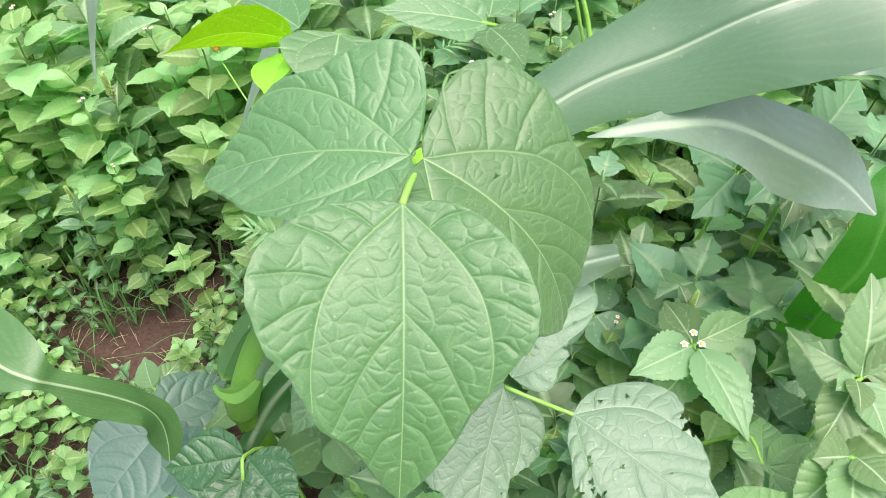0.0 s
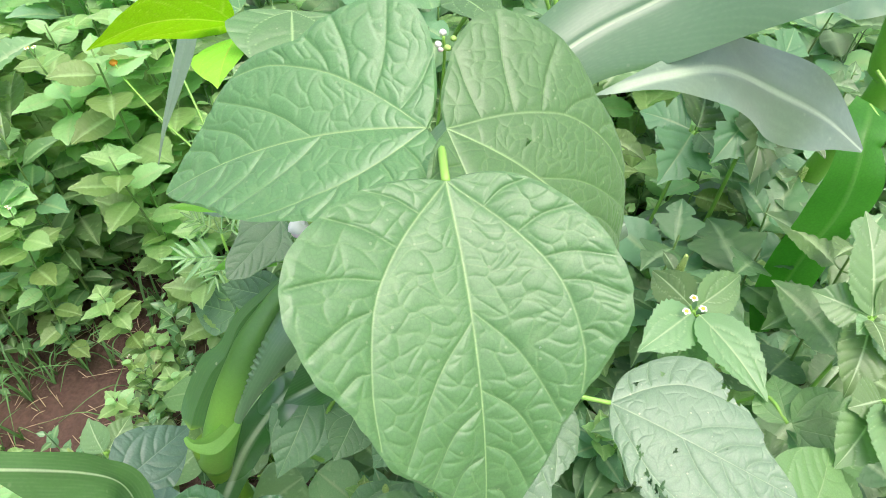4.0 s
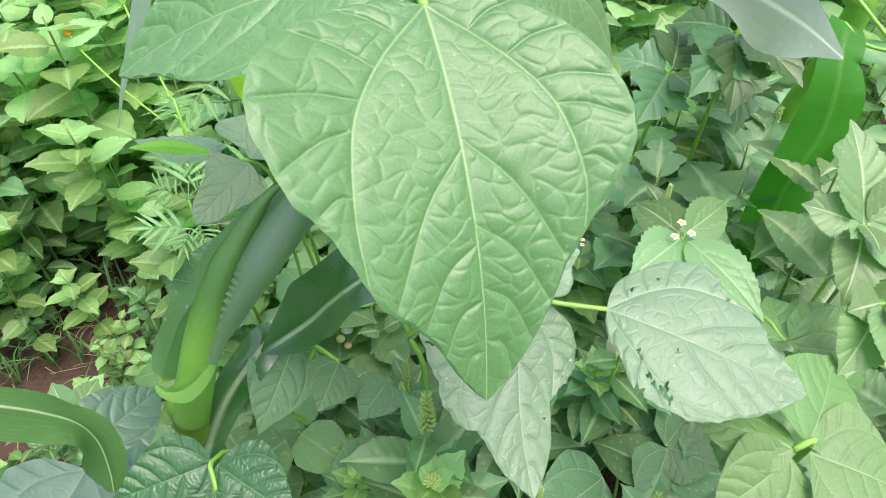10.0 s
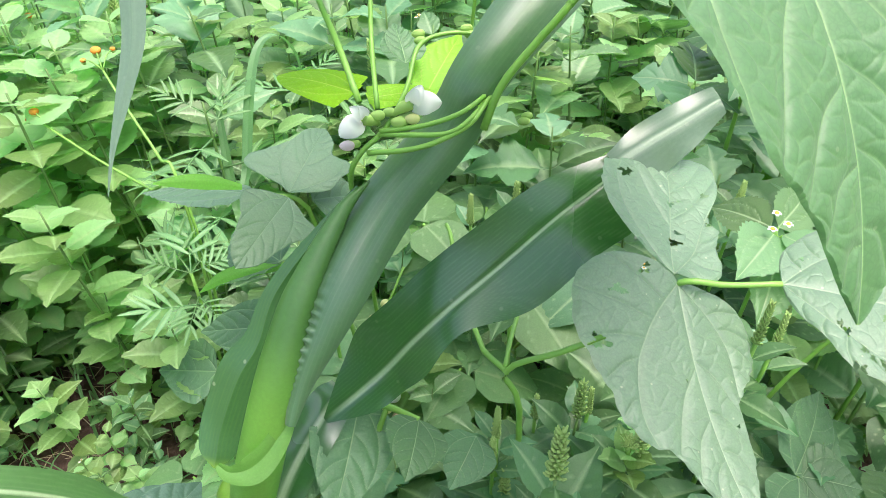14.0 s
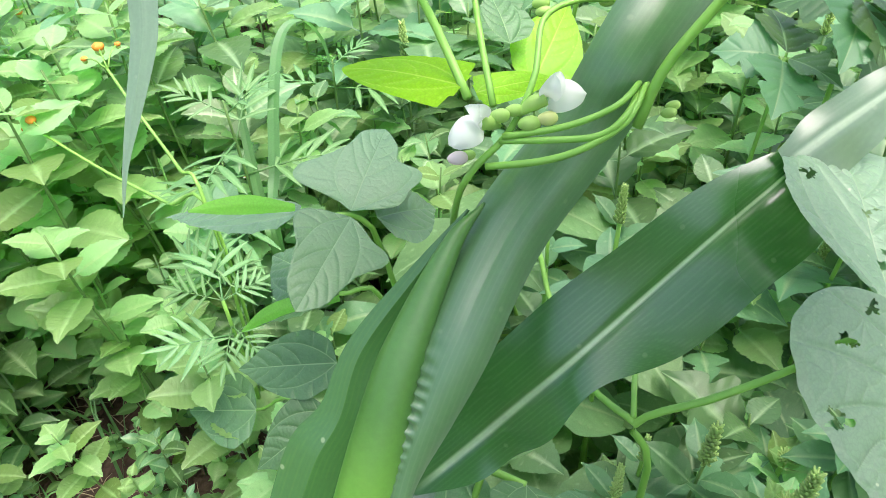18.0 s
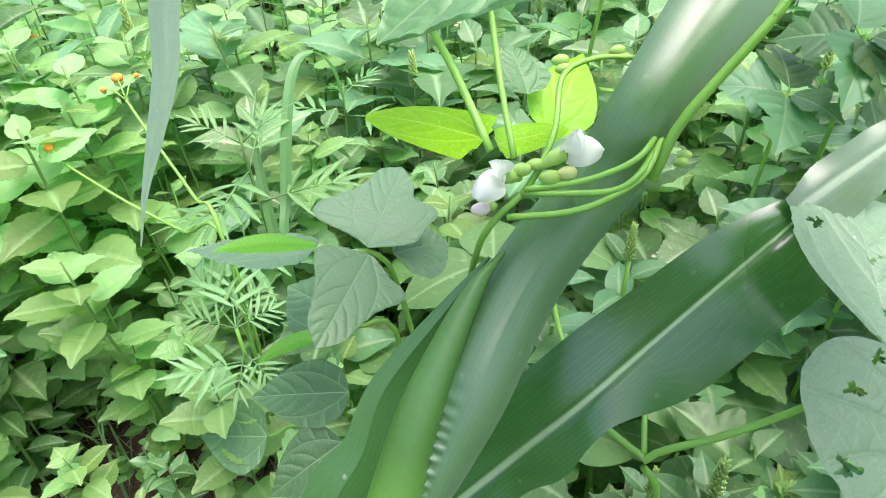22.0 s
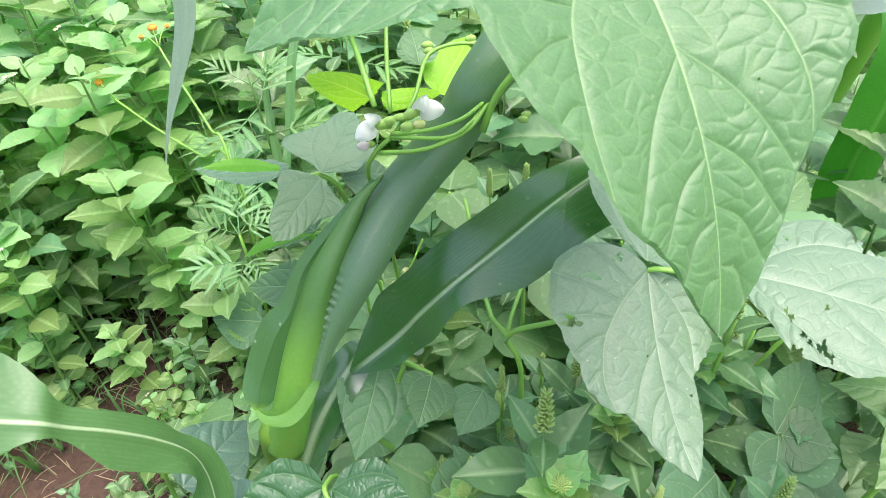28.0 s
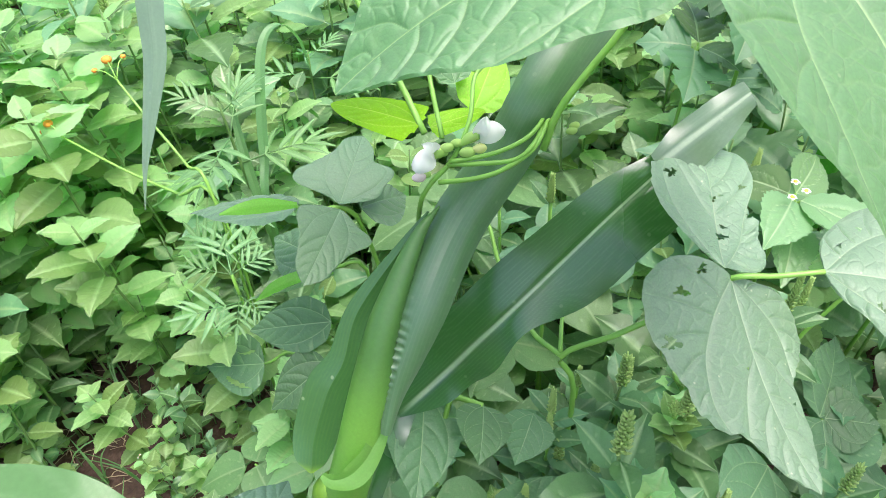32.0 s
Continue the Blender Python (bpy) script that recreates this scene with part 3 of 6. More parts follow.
def ribbon(name, parent, centre, sides, widths, material, nl=90, nw=25, label="", cup=0.12, wave=0.004, seed=1, midrib=True, roll=(), ribfrom=0.0, ruffle=(), rib=0.0022, rim=False):
    """A long blade along the centre line; sides are the cross directions and widths the full widths at the same stations."""
    c, sd = smooth_line(centre, nl), smooth_line(sides, nl)
    halves = [a if isinstance(a, tuple) else (a / 2, a / 2) for a in widths]
    hw = np.maximum(smooth_line([(a[0], a[1], 0) for a in halves], nl), 0.0002)
    wd = hw[:, 0] + hw[:, 1]
    d = np.gradient(c, axis=0)
    d /= np.linalg.norm(d, axis=1)[:, None]
    sd = sd - (sd * d).sum(1)[:, None] * d
    sd /= np.linalg.norm(sd, axis=1)[:, None]
    nrm = np.cross(sd, d)
    u = np.linspace(-1, 1, nw)
    u = np.sign(u) * np.abs(u) ** 1.3
    lng = np.linspace(0, 1, nl)
    rng = np.random.default_rng(seed)
    p1, p2 = rng.uniform(0, 6, 2)
    off = np.where(u[None] < 0, hw[:, :1], hw[:, 1:2]) * u[None]
    lift = cup * np.abs(off) * (1 - 0.3 * np.abs(u[None])) + wave * np.abs(u[None]) ** 2 * np.sin(lng[:, None] * 17 + p1 + 2.2 * np.sign(u[None])) * np.clip(wd[:, None] / 0.06, 0, 1)
    lift = lift - 0.0011 * np.exp(-((off / 0.0028) ** 2)) * np.clip((lng[:, None] - ribfrom) * 12, 0, 1) * midrib
    if ruffle:
        zone = np.exp(-(((lng[:, None] - ruffle[0]) / ruffle[1]) ** 2)) * np.clip(-u[None] * 2 - 0.2, 0, 1)
        lift = lift + ruffle[2] * zone * np.sin(lng[:, None] * ruffle[3] + 0.9 * np.sin(lng[:, None] * 61))
    if roll:
        arc = np.radians(smooth_line([(a, 0, 0) for a in roll], nl)[:, :1]) + 1e-3
        rad = wd[:, None] / arc
        lift = lift + rad * (np.cos(arc / 2 * u[None]) - 1)
        off = rad * np.sin(arc / 2 * u[None])
    v = c[:, None] + sd[:, None] * off[..., None] + nrm[:, None] * lift[..., None]
    mid = np.clip(1.7 - np.abs(off) / (rib * np.clip(1.25 - lng[:, None], 0.3, 1)), 0, 1) * 0.95 * np.clip((lng[:, None] - ribfrom) * 12, 0, 1)
    par = 0.075 * (0.5 + 0.5 * np.cos(off / 0.0021 * 2 * np.pi)) ** 6
    ve = np.maximum(mid if midrib else 0 * mid, par)
    if rim:
        ve = np.maximum(ve, np.clip(1 - lng[:, None] * 7, 0, 1) * 0.8 + 0 * off)
    idx = np.arange(nl * nw).reshape(nl, nw)
    q = np.stack([idx[:-1, :-1], idx[:-1, 1:], idx[1:, 1:], idx[1:, :-1]], -1).reshape(-1, 4).tolist()
    return part(name, mesh_from(name, v.reshape(-1, 3), [tuple(f) for f in q], material, ve.ravel()), parent, label)


# ---- ground ----
def ground():
    xs = np.concatenate([[-3000, -300, -30, -6], np.linspace(-2.5, 2.5, 121), [6, 30, 300, 3000]])
    ys = np.concatenate([[-3000, -300, -30, -6], np.linspace(-1.2, 3.8, 121), [6, 30, 300, 3000]])
    v = []
    for y in ys:
        for x in xs:
            near = max(0.0, 1 - math.hypot(x, y - 1) / 5)
            z = near * (0.03 * noise.noise((x * 2.2, y * 2.2, 0)) + 0.012 * noise.noise((x * 9, y * 9, 3)) + 0.006 * noise.noise((x * 30, y * 30, 5)))
            v.append((x, y, z))
    n = len(xs)
    f = [(j * n + i, j * n + i + 1, (j + 1) * n + i + 1, (j + 1) * n + i) for j in range(len(ys) - 1) for i in range(n - 1)]
    tagged(new("ground", mesh_from("ground", v, f, SOIL)), "reddish brown bare field soil", "soil", kind="structure")


ground()

# ---- the large bean plant with the near leaf ----
bean = thing("bean_plant", "climbing bean plant with large three-part leaves on long stalks", "bean plant", at=(0, 0, 0))
A_B = (-0.0184, 0.2169, 0.7730)
broad_leaflet("terminal_leaflet", bean, A_B, (-0.0206, 0.1180, 0.6772), (0.242, -0.678, 0.694), (0.112, 0.006, -0.285, -0.424, 0.208, -0.072, 0.111), (0.392, 0.400, 0.403, 0.394, 0.358, 0.377, 0.477), (0.397, 0.458, 0.515, 0.462, 0.408, 0.446, 0.482), BEAN, 0.011, (381, 401), "broad pale green bean leaflet with raised veins", 3, 0.0098, cells=460,
              holes=((-0.31, 0.585, 0.011), (-0.33, 0.60, 0.007), (-0.345, 0.56, 0.008), (-0.355, 0.62, 0.009), (-0.40, 0.16, 0.006), (-0.42, 0.13, 0.008), (-0.15, 0.46, 0.003)))
broad_leaflet("side_leaflet", bean, (-0.0172, 0.2663, 0.7579), (-0.1390, 0.2881, 0.7168), (-0.340, -0.152, 0.928), (0.077, -0.001, -0.098, -0.348, 0.049, 0.226, -0.071), (0.428, 0.393, 0.376, 0.328, 0.336, 0.397, 0.470), (0.450, 0.556, 0.449, 0.358, 0.394, 0.457, 0.516), BEAN, 0.025, (301, 321), "", 4, 0.0115, cells=400)
broad_leaflet("side_leaflet", bean, (-0.0099, 0.2584, 0.7628), (0.0704, 0.2254, 0.6603), (0.682, -0.345, 0.645), (0.132, 0.017, -0.05, 0.0, 0.211, 0.0, 0.09), (0.477, 0.643, 0.580, 0.493, 0.509, 0.529, 0.574), (0.397, 0.435, 0.484, 0.495, 0.483, 0.484, 0.537), BEAN, -0.045, (301, 321), "", 5, 0.0095, cells=400, holes=((-0.12, 0.24, 0.011), (-0.2, 0.33, 0.004)))
petiole("leaf_stalk", bean, [A_B, (-0.0155, 0.238, 0.766), (-0.010, 0.264, 0.752), (0.012, 0.298, 0.725), (0.0466, 0.3351, 0.6959), (0.0229, 0.3276, 0.6773)], 0.0018, 0.0021)

# the old, insect-eaten leaf of the same plant
H2_B = (0.0434, 0.2372, 0.5672)
broad_leaflet("terminal_leaflet", bean, (0.0887, 0.2158, 0.5678), (0.1812, 0.1437, 0.5526), (-0.002, -0.208, 0.978), (0.040, -0.014, 0.207, 0.093, -0.010, -0.001, -0.133), (0.386, 0.402, 0.445, 0.472, 0.414, 0.450, 0.475), (0.336, 0.319, 0.367, 0.380, 0.424, 0.456, 0.540), BEAN_EATEN, 0.007, (301, 321), "greyish green bean leaflet with insect holes along its margin", 6, 0.010, ragged=0.007,
              holes=((0.30, 0.365, 0.032), (0.33, 0.40, 0.02), (0.16, 0.20, 0.013), (0.19, 0.225, 0.016), (0.26, 0.28, 0.018), (0.29, 0.31, 0.014), (0.09, 0.37, 0.013), (-0.28, 0.185, 0.015), (-0.16, 0.08, 0.013), (-0.36, 0.56, 0.05), (-0.39, 0.50, 0.03), (0.36, 0.26, 0.03), (-0.05, 0.6, 0.006)))
broad_leaflet("side_leaflet", bean, H2_B, (0.0217, 0.1368, 0.5182), (0.279, -0.469, 0.838), (-0.031, -0.014, -0.059, 0.039, 0.035, -0.063, 0.005), (0.346, 0.351, 0.324, 0.288, 0.239, 0.239, 0.419), (0.540, 0.637, 0.593, 0.480, 0.479, 0.431, 0.532), BEAN_EATEN, 0.033, (301, 321), "hanging greyish green bean leaflet with insect holes", 7, 0.010, ragged=0.009,
              holes=((0.17, -0.06, 0.024), (0.15, -0.08, 0.014), (0.33, 0.02, 0.028), (0.30, 0.035, 0.018), (0.47, 0.24, 0.04), (-0.26, 0.50, 0.04), (-0.24, 0.56, 0.03), (-0.10, 0.62, 0.008), (0.1, 0.42, 0.007)))
broad_leaflet("side_leaflet", bean, (0.0492, 0.2465, 0.5636), (0.0988, 0.3315, 0.5715), (0.255, -0.236, 0.938), (0.045, 0.070, -0.103, -0.188, 0.126, 0.087, 0.213), (0.330, 0.351, 0.390, 0.455, 0.485, 0.452, 0.524), (0.381, 0.381, 0.270, 0.278, 0.255, 0.480, 0.676), BEAN_EATEN, 0.0, (241, 261), "", 8, 0.012, ragged=0.012,
              holes=((-0.31, 0.56, 0.035), (-0.28, 0.59, 0.02), (0.02, 0.23, 0.03), (0.04, 0.30, 0.018), (0.0, 0.5, 0.022), (0.05, 0.53, 0.015), (0.24, 0.42, 0.03), (0.40, 0.73, 0.05), (0.2, 0.62, 0.02), (-0.1, 0.75, 0.016)))
petiole("leaf_stalk", bean, [(0.0887, 0.2158, 0.5678), (0.066, 0.227, 0.566), H2_B, (0.0437, 0.2643, 0.5236), (0.0480, 0.2745, 0.4979), (0.0189, 0.2878, 0.4764), (-0.0132, 0.3028, 0.4556), (-0.0045, 0.2951, 0.4122), (0.0, 0.31, 0.2), (0.0, 0.32, 0.0)], 0.0015, 0.0024, n=40)
petiole("climbing_stem", bean, [(-0.0129, 0.3034, 0.4564), (-0.0163, 0.3224, 0.4526), (-0.0129, 0.3417, 0.4443), (-0.0044, 0.3981, 0.4481), (0.0021, 0.4281, 0.4685), (0.0044, 0.4428, 0.4703)], 0.0021, 0.0016, n=24)
petiole("leaf_stalk", bean, [(-0.0123, 0.3054, 0.4574), (0.0001, 0.3226, 0.4600), (0.0244, 0.3537, 0.4584)], 0.0017, 0.0015)

# young leaflets, some painted as if backlit, and the blossom on the climbing stem
leaflet("young_leaflet", bean, (-0.107, 0.430, 0.719), (-0.186, 0.398, 0.729), (-0.2, 0.85, 0.45), 0.054, BEAN_YOUNG_BACKLIT, (51, 61), "bright yellow-green young bean leaflet lit from behind", 9, 60, sag=0.12, fold=0.15, quilt=0.006)
leaflet("young_leaflet", bean, (-0.1038, 0.4438, 0.7197), (-0.1591, 0.5071, 0.7075), (0.1, -0.5, 0.85), 0.05, BEAN, (51, 61), "", 10, 60, sag=0.05, fold=0.1, quilt=0.006)
leaflet("young_leaflet", bean, (-0.0722, 0.4230, 0.7284), (-0.0767, 0.3680, 0.7083), (0.1, -0.6, 0.75), 0.075, BEAN, (61, 71), "", 11, 90, sag=0.05, fold=0.05, quilt=0.008)
leaflet("young_leaflet", bean, (-0.1079, 0.4313, 0.7092), (-0.1180, 0.3737, 0.7131), (-0.3, 0.5, 0.85), 0.05, BEAN_YOUNG_BACKLIT, (51, 61), "", 12, 60, sag=0.05, fold=0.1, quilt=0.006)
leaflet("young_leaflet", bean, (-0.0768, 0.3618, 0.6370), (-0.1046, 0.4326, 0.6204), (0.0, -0.6, 0.8), 0.025, BEAN_YOUNG_BACKLIT, (51, 61), "bright yellow-green young bean leaflet lit from behind", 13, 60, sag=0.03, fold=-0.1, quilt=0.006, outline=outline_strap)
leaflet("young_leaflet", bean, (-0.0699, 0.3649, 0.6309), (-0.0317, 0.3717, 0.6242), (0.0, -0.6, 0.8), 0.013, BEAN_YOUNG_BACKLIT, (41, 51), "", 14, 40, sag=0.03, fold=-0.1, quilt=0.006, outline=outline_strap)
leaflet("young_leaflet", bean, (-0.027, 0.395, 0.609), (0.009, 0.425, 0.629), (-0.15, -0.65, 0.75), 0.034, BEAN_YOUNG_BACKLIT, (51, 61), "bright yellow-green young bean leaflet lit from behind", 15, 60, sag=0.05, fold=0.08, quilt=0.014)
leaflet("young_leaflet", bean, (-0.036, 0.4, 0.629), (-0.034, 0.425, 0.643), (0.1, -0.75, 0.65), 0.027, BEAN_DARK, (71, 81), "small wrinkled grey-green bean leaflet", 17, 90, sag=0.05, fold=0.08, quilt=0.030)
petiole("leaf_stalk", bean, [(-0.0762, 0.3582, 0.6333), (-0.0768, 0.3876, 0.6529), (-0.0781, 0.4162, 0.6684), (-0.0745, 0.4572, 0.6841)], 0.0018, 0.0016)
petiole("leaf_stalk", bean, [(-0.0685, 0.3527, 0.6305), (-0.0613, 0.3791, 0.6504), (-0.0524, 0.4048, 0.6671), (-0.0387, 0.4413, 0.6823)], 0.0014, 0.0012)
petiole("leaf_stalk", bean, [(-0.0215, 0.3260, 0.6218), (-0.0120, 0.3271, 0.6428), (0.0048, 0.3270, 0.6608), (0.0229, 0.3276, 0.6773), (0.0466, 0.3351, 0.6959)], 0.0022, 0.0019)
petiole("climbing_stem", bean, [(-0.0693, 0.3953, 0.4320), (-0.0775, 0.3794, 0.5349), (-0.0879, 0.3469, 0.5954), (-0.0832, 0.3391, 0.6153), (-0.0691, 0.3393, 0.6264), (-0.0542, 0.3476, 0.6406), (-0.0401, 0.3661, 0.6532), (-0.0232, 0.3690, 0.6561), (-0.0049, 0.3663, 0.6533)], 0.0016, 0.0011, n=40)
petiole("climbing_stem", bean, [(-0.0800, 0.3362, 0.6166), (-0.0636, 0.3239, 0.6212), (-0.0494, 0.3190, 0.6251), (-0.0316, 0.3197, 0.6306), (-0.0159, 0.3310, 0.6360), (0.0008, 0.3455, 0.6329)], 0.0014, 0.0013, n=26)
petiole("climbing_stem", bean, [(-0.0733, 0.3381, 0.6247), (-0.0596, 0.3274, 0.6268), (-0.0435, 0.3195, 0.6282), (-0.0309, 0.3211, 0.6325), (-0.0135, 0.3353, 0.6356)], 0.0013, 0.0013, n=26)
petiole("climbing_stem", bean, [(-0.0727, 0.3370, 0.6269), (-0.0531, 0.3270, 0.6307), (-0.0365, 0.3239, 0.6346), (-0.0246, 0.3273, 0.6373), (-0.0055, 0.3433, 0.6356)], 0.0013, 0.0012, n=26)


def petal_mesh(name, L, W, cup, material):
    v, f, ve = leaf_shape(L, W, lambda u: np.sin(np.pi * np.clip(u * 0.93 + 0.07, 0, 1) ** 0.75) ** 0.6, 9, 11, [], 1, sag=0.22, fold=0.0, back=0, quilt=0, curl=cup)
    return mesh_from(name, v, f, material)


def ball(name, centre, rx, ry, rz, material, parent, label="", m=None):
    bm = bmesh.new()
    bmesh.ops.create_uvsphere(bm, u_segments=14, v_segments=9, radius=1.0)
    for w in bm.verts:
        k = 1 + 0.12 * w.co.z
        w.co = Vector((w.co.x * rx * k, w.co.y * ry * k, w.co.z * rz))
    me = bpy.data.meshes.new(name)
    bm.to_mesh(me)
    bm.free()
    me.polygons.foreach_set("use_smooth", [True] * len(me.polygons))
    me.materials.append(material)
    return part(name, me, parent, label, (Matrix.Translation(centre) @ m) if m else Matrix.Translation(centre))


def blossom(at, left, size, tilt):
    """A white bean flower: two round wings, a folded standard above them and a green calyx."""
    a = Vector(at)
    fl = part("flower", stem_mesh("flower", [a + Vector((-0.010 * left, 0.004, -0.006)), a + Vector((-0.005 * left, 0.002, -0.002)), a + Vector((-0.001 * left, 0, 0))], (0.0012, 0.0030, 0.0026), 0, BUD, 9, 10), bean, "white bean flower with a green calyx")
    wing = petal_mesh("petal", size, size * 0.80, 0.16, PETAL)
    hood = petal_mesh("petal", size * 0.70, size * 0.50, -0.18, PETAL)
    for d, n, me in (((left, -0.30, -0.30 + tilt), (0.25 * left, -0.75, 0.6), wing), ((left * 0.85, 0.12, -0.50 + tilt), (0.15 * left, -0.85, 0.5), wing), ((left * 0.15, -0.15, 0.95), (-left * 0.55, -0.80, 0.2), hood), ((left * 0.55, 0.15, 0.85), (-left * 0.45, -0.80, 0.3), hood)):
        m, _ = between(a, a + Vector(d), n)
        part("petal", me, fl, "", m)
    return fl


blossom((-0.0811, 0.3390, 0.6337), -1, 0.0132, 0.0)
blossom((-0.0549, 0.3358, 0.6386), 1, 0.0140, 0.30)
for c, r, mt in (((-0.0723, 0.3402, 0.6338), 0.0026, BUD), ((-0.0662, 0.3408, 0.6340), 0.0023, BUD), ((-0.0633, 0.3342, 0.6311), 0.0029, BUD), ((-0.0573, 0.3319, 0.6327), 0.0026, BUD_PALE), ((-0.0889, 0.3415, 0.6201), 0.0026, PETAL_PINK), ((-0.0845, 0.3421, 0.6196), 0.0020, BUD), ((-0.0376, 0.3727, 0.6569), 0.0024, BUD), ((-0.0376, 0.3704, 0.6543), 0.0022, BUD), ((-0.0112, 0.3711, 0.6559), 0.0023, BUD), ((-0.0101, 0.3684, 0.6534), 0.0022, BUD), ((0.0149, 0.3502, 0.6056), 0.0024, BUD), ((0.0174, 0.3513, 0.6079), 0.0022, BUD)):
    ball("bud", c, r * 1.05, r * 0.95, r * 1.5, mt, bean, "", Euler((0.9, 0.7 + 300 * r, 0.5)).to_matrix().to_4x4())

# ---- maize ----
maize = thing("maize_plant", "maize plant with a rolled whorl and broad dark green blades", "maize plant", "maize plants", (0, 0, 0))
part("stalk", stem_mesh("stalk", [(-0.196, 0.335, -0.02), (-0.195, 0.325, 0.25), (-0.190, 0.305, 0.414), (-0.1804, 0.2959, 0.4333)], 0.013, 0.0125, MAIZE_PALE, 16, 14), maize)
sv, sf = tube([(-0.1848, 0.2958, 0.4180), (-0.1684, 0.2933, 0.4704), (-0.1551, 0.2960, 0.5071), (-0.1455, 0.3011, 0.5284), (-0.1286, 0.3126, 0.5577), (-0.0988, 0.3298, 0.5891), (-0.0808, 0.3361, 0.6003)], (0.0138, 0.0132, 0.0124, 0.0114, 0.0090, 0.0042, 0.0006), 0, 60, 20)
part("sheath", mesh_from("sheath", sv, sf, MAIZE_PALE, np.repeat(np.clip((np.linspace(0, 1, 60) - 0.30) * 3.5, 0, 1), 20)), maize, "pale yellow-green leaf sheath turning dull green upwards")
UPR = (0.535, -0.676, -0.50)
ribbon("rolled_blade", maize, [(-0.1512, 0.2784, 0.5036), (-0.1411, 0.2865, 0.5222), (-0.1273, 0.2937, 0.5439), (-0.1089, 0.3039, 0.5668), (-0.0756, 0.3240, 0.5937), (-0.0387, 0.3350, 0.6203), (-0.012, 0.338, 0.655), (0.083, 0.374, 0.713), (0.146, 0.381, 0.742), (0.205, 0.382, 0.775), (0.29, 0.384, 0.80), (0.40, 0.39, 0.79)],
       [UPR, UPR, UPR, UPR, UPR, UPR, UPR, (0.466, -0.68, -0.566), (0.466, -0.68, -0.566), (0.45, -0.70, -0.55), (0.3, -0.75, -0.55), (0.2, -0.8, -0.55)], [0.007, 0.015, 0.027, 0.037, 0.038, 0.036, 0.035, 0.052, 0.078, 0.100, 0.105, 0.09], MAIZE, 330, 71, "long dark green maize blade rolled at its foot", cup=-0.05, wave=0.003, seed=2, roll=(120, 120, 125, 125, 120, 115, 100, 50, 20, 15, 15, 15), ribfrom=0.55, rib=0.0016, ruffle=(0.17, 0.08, 0.0020, 380))
ribbon("folded_blade", maize, [(-0.1960, 0.3055, 0.4545), (-0.1935, 0.3075, 0.4600), (-0.1864, 0.3150, 0.4740), (-0.1700, 0.3220, 0.5020), (-0.1551, 0.3262, 0.5190), (-0.1385, 0.3350, 0.5450), (-0.1059, 0.3366, 0.5794), (-0.0869, 0.3380, 0.5978)], [(0.911, -0.396, -0.118), (0.911, -0.396, -0.118), (0.782, -0.586, -0.212), (0.70, -0.65, -0.30), (0.70, -0.65, -0.25), (0.619, -0.704, -0.35), (0.523, -0.634, -0.569), (0.571, -0.62, -0.538)], [(0.0015, 0.0015), (0.0098, 0.0085), (0.0146, 0.0135), (0.0151, 0.0120), (0.0107, 0.0085), (0.0074, 0.0085), (0.0035, 0.0030), (0.0006, 0.0007)], MAIZE_FOOT, 110, 41, "dark green folded foot of a maize blade with a pale rim", cup=-0.55, wave=0.0015, seed=3, midrib=False, rim=True)
ribbon("collar", maize, [(-0.1905, 0.2840, 0.4850), (-0.1855, 0.2800, 0.4805), (-0.1755, 0.2785, 0.4805), (-0.1635, 0.2800, 0.4880), (-0.1530, 0.2850, 0.4990), (-0.1460, 0.2905, 0.5140), (-0.1400, 0.2960, 0.5280)], [(-0.35, -0.30, -0.88), (-0.25, -0.35, -0.90), (-0.05, -0.35, -0.93), (0.35, -0.35, -0.86), (0.70, -0.40, -0.55), (0.8, -0.45, -0.35), (0.8, -0.45, -0.35)], [0.004, 0.011, 0.017, 0.015, 0.011, 0.007, 0.003], MAIZE_COLLAR, 90, 21, "pale yellow-green curled collar of the leaf sheath", cup=0.45, wave=0.0026, seed=4, midrib=False)
ribbon("broad_blade", maize, [(-0.1272, 0.3312, 0.4300), (-0.1010, 0.3285, 0.4510), (-0.0845, 0.3250, 0.4680), (-0.0700, 0.3170, 0.4930), (-0.0500, 0.3110, 0.5170), (-0.0161, 0.3130, 0.5370), (0.0208, 0.3126, 0.5635), (0.0589, 0.3175, 0.5790), (0.0800, 0.3230, 0.5850)], [(0.275, -0.767, -0.58), (0.335, -0.803, -0.493), (0.29, -0.85, -0.44), (0.26, -0.86, -0.43), (0.32, -0.82, -0.45), (0.382, -0.703, -0.599), (0.387, -0.682, -0.621), (0.323, -0.60, -0.72), (0.30, -0.58, -0.75)], [(0.0020, 0.0020), (0.0217, 0.0159), (0.0300, 0.0175), (0.0280, 0.0210), (0.0280, 0.0160), (0.0266, 0.0310), (0.0222, 0.0301), (0.0120, 0.0300), (0.0040, 0.0060)], MAIZE_DEEP, 200, 81, "broad dark green maize blade with a whitish midrib", cup=0.14, wave=0.004, seed=5, rib=0.0014)
ribbon("torn_end", maize, [(0.0560, 0.3170, 0.5850), (0.0790, 0.3190, 0.5930), (0.1040, 0.3215, 0.5995), (0.1265, 0.3235, 0.6060), (0.1300, 0.3238, 0.6070)], [(0.20, -0.62, -0.75)] * 5, [(0.008, 0.016), (0.012, 0.021), (0.012, 0.016), (0.0095, 0.0095), (0.0070, 0.0060)], MAIZE_WHITE, 60, 31, "torn pale end of a maize blade turned over", cup=-0.25, wave=0.003, seed=16, rib=0.0016)
